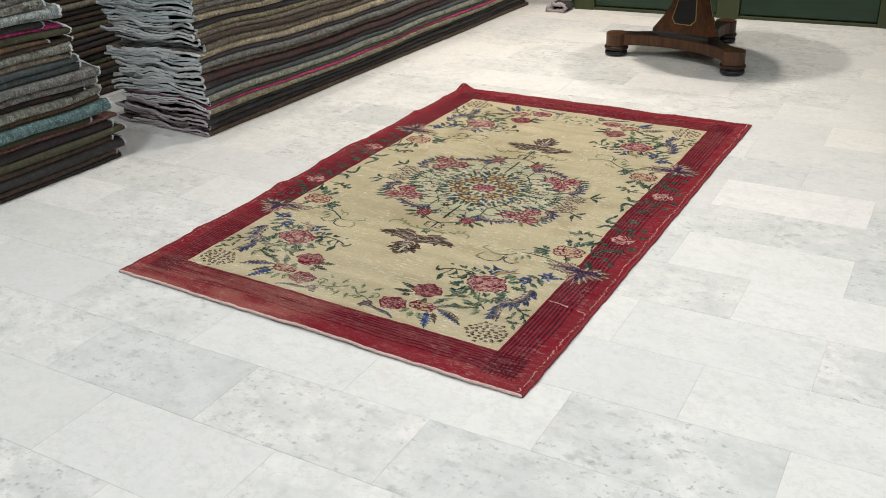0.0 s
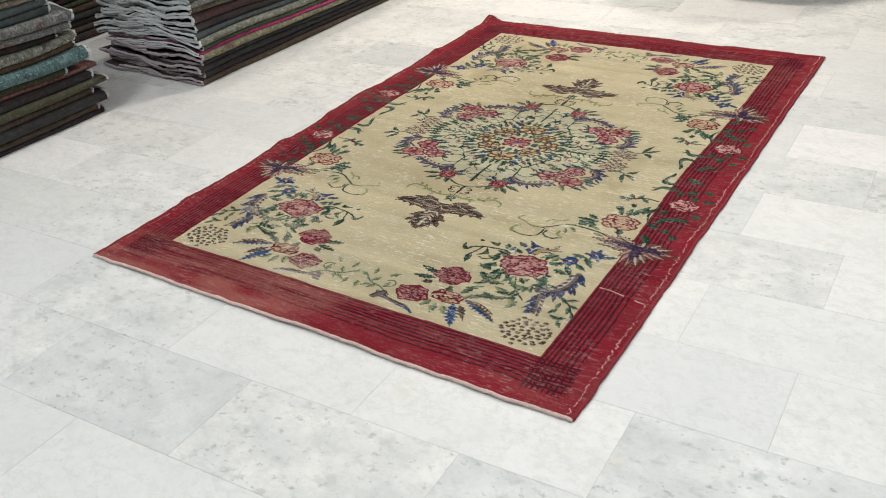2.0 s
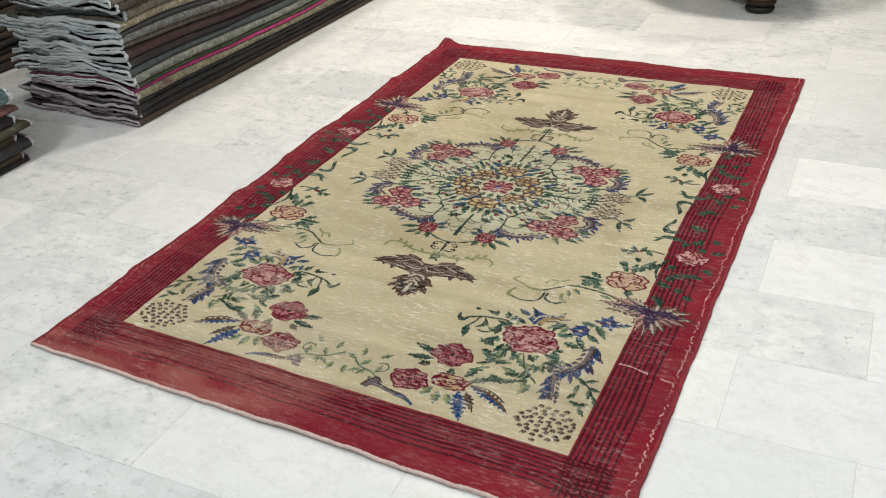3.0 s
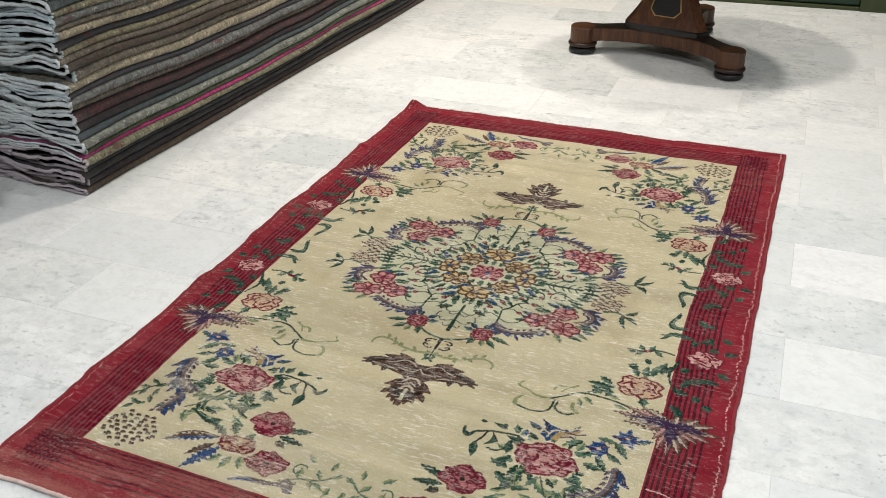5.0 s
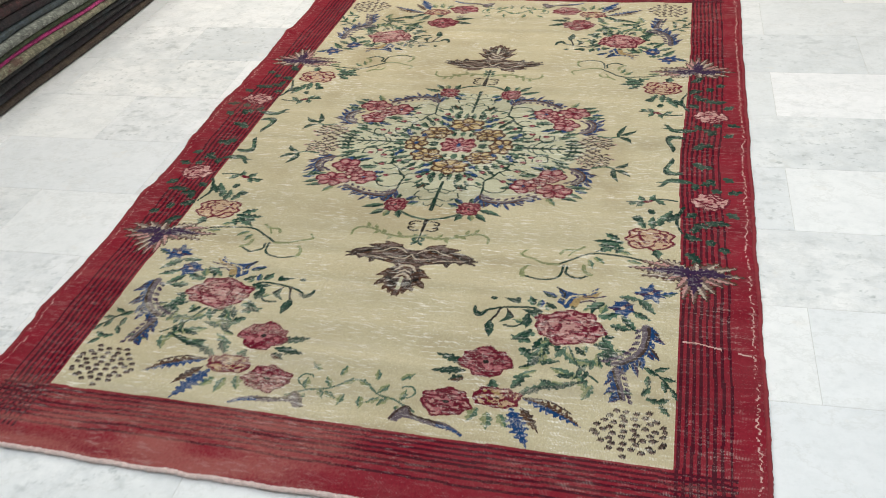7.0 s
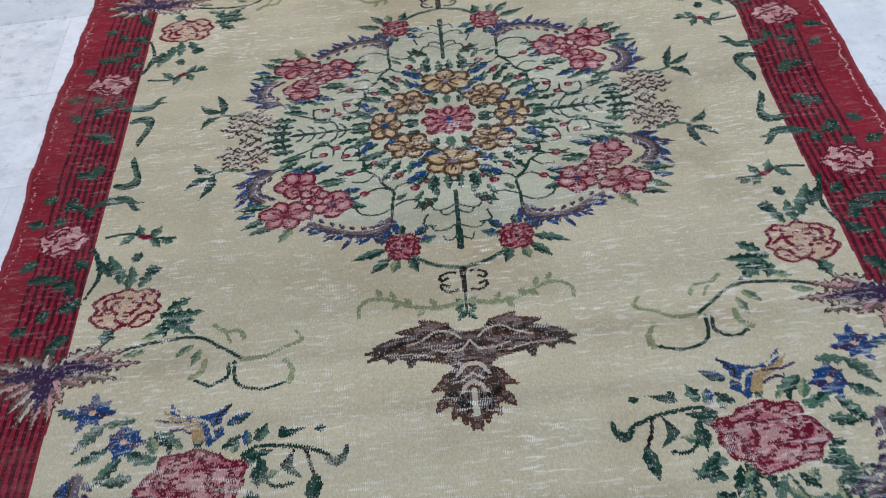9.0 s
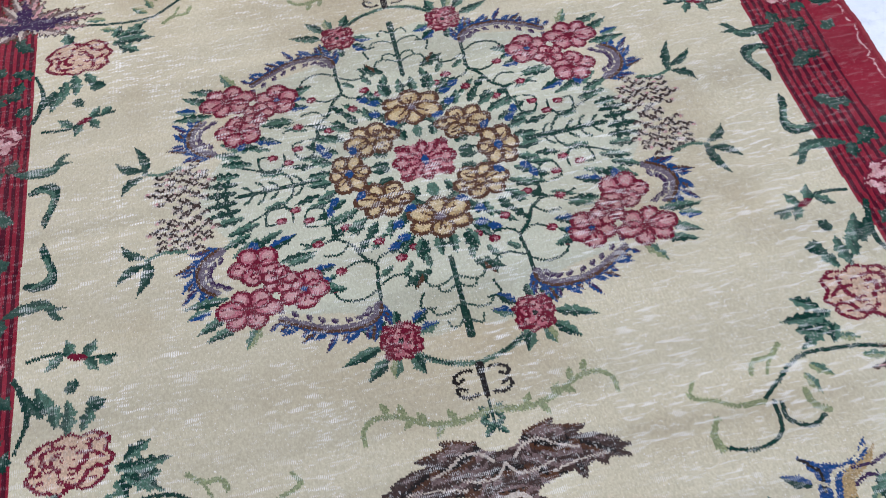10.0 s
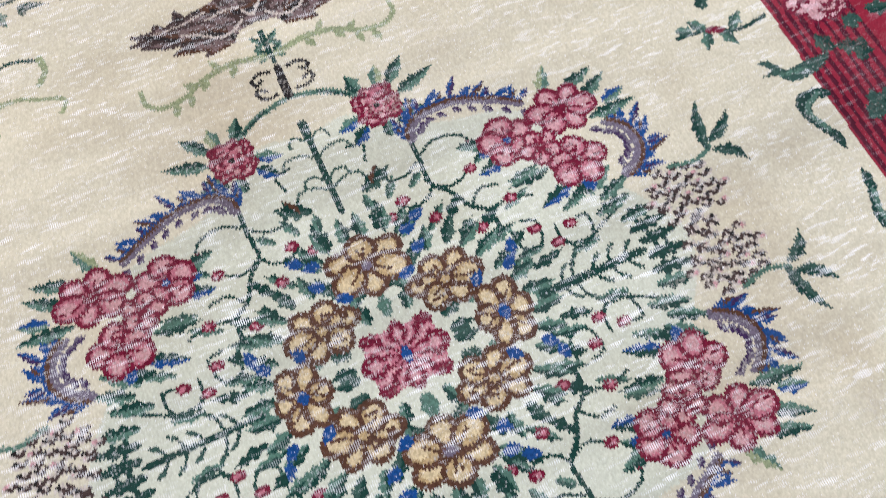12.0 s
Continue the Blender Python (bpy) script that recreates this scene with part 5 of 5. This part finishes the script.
def rug():
    colour, field, groove = rug_colours()
    thing = new("rug")
    thing.matrix_world = pose(-0.0045, 0.005, 0, 0, 0, 1.51)
    tagged(thing, "worn floral wool rug, cream field, red border, on marble floor", "rug")
    rng = np.random.default_rng(3)
    u, v = np.linspace(-HALF_U, HALF_U, NU + 1), np.linspace(-HALF_V, HALF_V, NV + 1)
    U, V = np.meshgrid(u, v, indexing="ij")
    n, m = NU + 1, NV + 1
    edge_u, edge_v = np.clip((np.abs(U) - 0.62) / 0.2, 0, 1), np.clip((np.abs(V) - 1.12) / 0.19, 0, 1)
    X = U + edge_u ** 2 * np.where(U < 0, 0.8, 0.5) * (0.004 * smooth_field(n, m, 2, 24, 61) + 0.003 * smooth_field(n, m, 2, 70, 62))
    X += np.sign(U) * edge_u * 0.010 + 0.009 * np.clip(1 - (U / 0.6) ** 2, 0, 1)
    # one near corner is stretched, the other drawn in
    Y = V - 0.005 * np.clip(1 - (V / 1.13) ** 2, 0, 1) - 0.0165 * np.clip(U / 0.66, -1, 1) * np.clip((-V - 0.35) / 0.78, 0, 1)
    Y += edge_v ** 2 * (np.where(V < 0, 0.004, 0.008) * smooth_field(n, m, 7, 2, 63) + 0.003 * smooth_field(n, m, 40, 2, 64))
    Z = 0.0085 + 0.0014 * smooth_field(n, m, 16, 26, 65) + 0.0007 * smooth_field(n, m, 60, 100, 66) + 0.00045 * rng.uniform(-1, 1, (n, m))
    sunk = np.zeros((n, m))
    for di in (0, 1):
        for dj in (0, 1):
            sunk[di:n - 1 + di, dj:m - 1 + dj] += 0.25 * groove
    Z -= 0.0016 * sunk
    left = np.clip((-U - 0.55) / 0.27, 0, 1) ** 2
    right = np.clip((U - 0.60) / 0.22, 0, 1) ** 2
    Z += left * 0.013 * np.clip(smooth_field(n, m, 1, 25, 67) + 0.05, 0, 1) + right * 0.003 * np.clip(smooth_field(n, m, 1, 15, 68), 0, 1)
    Z += 0.006 * np.exp(-((V + 0.795 + 0.25 * (U - 0.72)) / 0.010) ** 2) * np.clip((U - 0.66) / 0.08, 0, 1)
    Z += edge_v ** 2 * 0.004 * np.clip(smooth_field(n, m, 9, 1, 69), 0, 1)
    corner = np.exp(-(((U + HALF_U) / 0.05) ** 2 + ((V - HALF_V) / 0.05) ** 2))
    Z += 0.030 * corner
    X += 0.022 * corner
    Y -= 0.014 * corner
    Z -= 0.004 * np.clip((np.abs(U) - 0.812) / 0.01, 0, 1)
    co = np.stack([X, Y, Z], -1).reshape(-1, 3)
    a = (np.arange(NU)[:, None] * m + np.arange(NV)[None])
    quads = np.stack([a, a + m, a + m + 1, a + 1], -1)
    for name, mask, label in (("field", field, "cream floral field with a central medallion"), ("border", ~field, "red border with dark parallel lines")):
        q = quads[mask]
        used, back = np.unique(q, return_inverse=True)
        me = bpy.data.meshes.new(name)
        me.vertices.add(len(used))
        me.vertices.foreach_set("co", co[used].astype(np.float32).ravel())
        me.loops.add(q.size)
        me.loops.foreach_set("vertex_index", back.reshape(-1).astype(np.int32))
        me.polygons.add(len(q))
        me.polygons.foreach_set("loop_start", np.arange(0, q.size, 4, dtype=np.int32))
        me.polygons.foreach_set("loop_total", np.full(len(q), 4, np.int32))
        att = me.attributes.new("knot_colour", "FLOAT_COLOR", "FACE")
        rgba = np.concatenate([colour[mask], np.ones((len(q), 1))], 1)
        att.data.foreach_set("color", rgba.astype(np.float32).ravel())
        me.update(calc_edges=True)
        me.materials.append(KNOTS if name == "field" else BORDER_KNOTS)
        ob = new(name, me)
        ob.parent = thing
        tagged(ob, label)
    # foundation below the pile
    ring = [(i, 0) for i in range(0, NU, 5)] + [(NU, j) for j in range(0, NV, 5)] + [(i, NV) for i in range(NU, 0, -5)] + [(0, j) for j in range(NV, 0, -5)]
    verts, faces = [], []
    for i, j in ring:
        verts += [(X[i, j], Y[i, j], Z[i, j] - 0.0008), (X[i, j] * 0.998, Y[i, j] * 0.998, 0.0006)]
    k = len(ring)
    faces = [(2 * s, 2 * s + 1, 2 * ((s + 1) % k) + 1, 2 * ((s + 1) % k)) for s in range(k)]
    faces.append(tuple(2 * s + 1 for s in range(k)))
    mesh_object("foundation", verts, faces, BACKING, thing)
    # rolled selvedges, pale binding at the near end, ragged fringe at the far end
    random.seed(5)
    for i in (0, NU):
        pts = [(X[i, j], Y[i, j], Z[i, j] - 0.001) for j in range(0, NV + 1, 2)]
        vv, ff = tube(pts, 0.0055, 6, 0.18)
        mesh_object("selvedge", vv, ff, CORD, thing, True, "rolled red wool selvedge")
    pts = [(X[i, 0], Y[i, 0] - 0.002, Z[i, 0] - 0.0025) for i in range(0, NU + 1, 2)]
    vv, ff = tube(pts, 0.0052, 7, 0.22)
    vv = [Vector((p.x, p.y, max(0.001, p.z))) for p in vv]
    mesh_object("end_binding", vv, ff, BINDING, thing, True, "pale pink worn end binding")
    vv, ff = [], []
    for _ in range(900):
        i = random.randrange(0, NU)
        p = Vector((X[i, NV], Y[i, NV] - 0.002, Z[i, NV] - 0.001))
        tip = p + Vector((random.uniform(-0.008, 0.008), random.uniform(0.004, 0.014), random.uniform(-0.006, 0.004)))
        tip.z = max(0.001, tip.z)
        b = len(vv)
        vv += [p + Vector((-0.0012, 0, 0)), p + Vector((0.0012, 0, 0)), p + Vector((0, 0, 0.002)), tip]
        ff += [(b, b + 1, b + 3), (b + 1, b + 2, b + 3), (b + 2, b, b + 3)]
    mesh_object("fringe", vv, ff, CORD, thing, False, "ragged short red fringe")


rug()


# ---------------------------------------------------------------- marble floor
def marble_floor():
    floor = part("floor", box(-6, -7, -0.12, 5, 6, -0.0012), GROUT)
    tagged(floor, "floor of polished white marble slabs in half bond", "floor", kind="structure")
    a = radians(TILE_TURN)
    ca, sa = math.cos(a), math.sin(a)
    gap, bev = 0.0005, 0.0006
    hl, hw = TILE_L / 2 - gap, TILE_W / 2 - gap

    def slab(cx, cy, dz=0.0):
        top = [(-hl + bev, -hw + bev), (hl - bev, -hw + bev), (hl - bev, hw - bev), (-hl + bev, hw - bev)]
        low = [(-hl, -hw), (hl, -hw), (hl, hw), (-hl, hw)]
        vs = [(x, y, dz) for x, y in top] + [(x, y, dz - bev) for x, y in low] + [(x, y, -0.004) for x, y in low]
        return [(cx + x, cy + y, z) for x, y, z in vs]

    faces = [(0, 1, 2, 3)] + [(k, k + 4, (k + 1) % 4 + 4, (k + 1) % 4) for k in range(4)] + [(k + 4, k + 8, (k + 1) % 4 + 8, (k + 1) % 4 + 4) for k in range(4)]
    shared = bpy.data.meshes.new("slab")
    shared.from_pydata(slab(0, 0), [], faces)
    shared.materials.append(MARBLE)
    rest_v, rest_f = [], []
    rng = random.Random(17)
    for row in range(-24, 21):
        off = 0.018 if row % 2 == 0 else 0.320
        for col in range(-12, 11):
            s, t = off + (col + 0.5) * TILE_L, TILE_B0 + (row + 0.5) * TILE_W
            x, y = s * ca - t * sa, s * sa + t * ca
            if not (-5.9 < x < 4.9 and -6.9 < y < 5.9):
                continue
            if -2.6 < x < 2.9 and -2.9 < y < 4.1:
                ob = new("slab", shared)
                ob.parent = floor
                ob.matrix_local = pose(x, y, rng.uniform(-0.0004, 0.0), 0, 0, TILE_TURN)
            else:
                b = len(rest_v)
                rest_v += [(p[0] * ca - p[1] * sa, p[0] * sa + p[1] * ca, p[2]) for p in slab(s, t)]
                rest_f += [tuple(b + q for q in f) for f in faces]
    ob = mesh_object("outer_slabs", rest_v, rest_f, MARBLE, floor)
    tagged(ob, "white marble slabs", kind="stuff")


marble_floor()
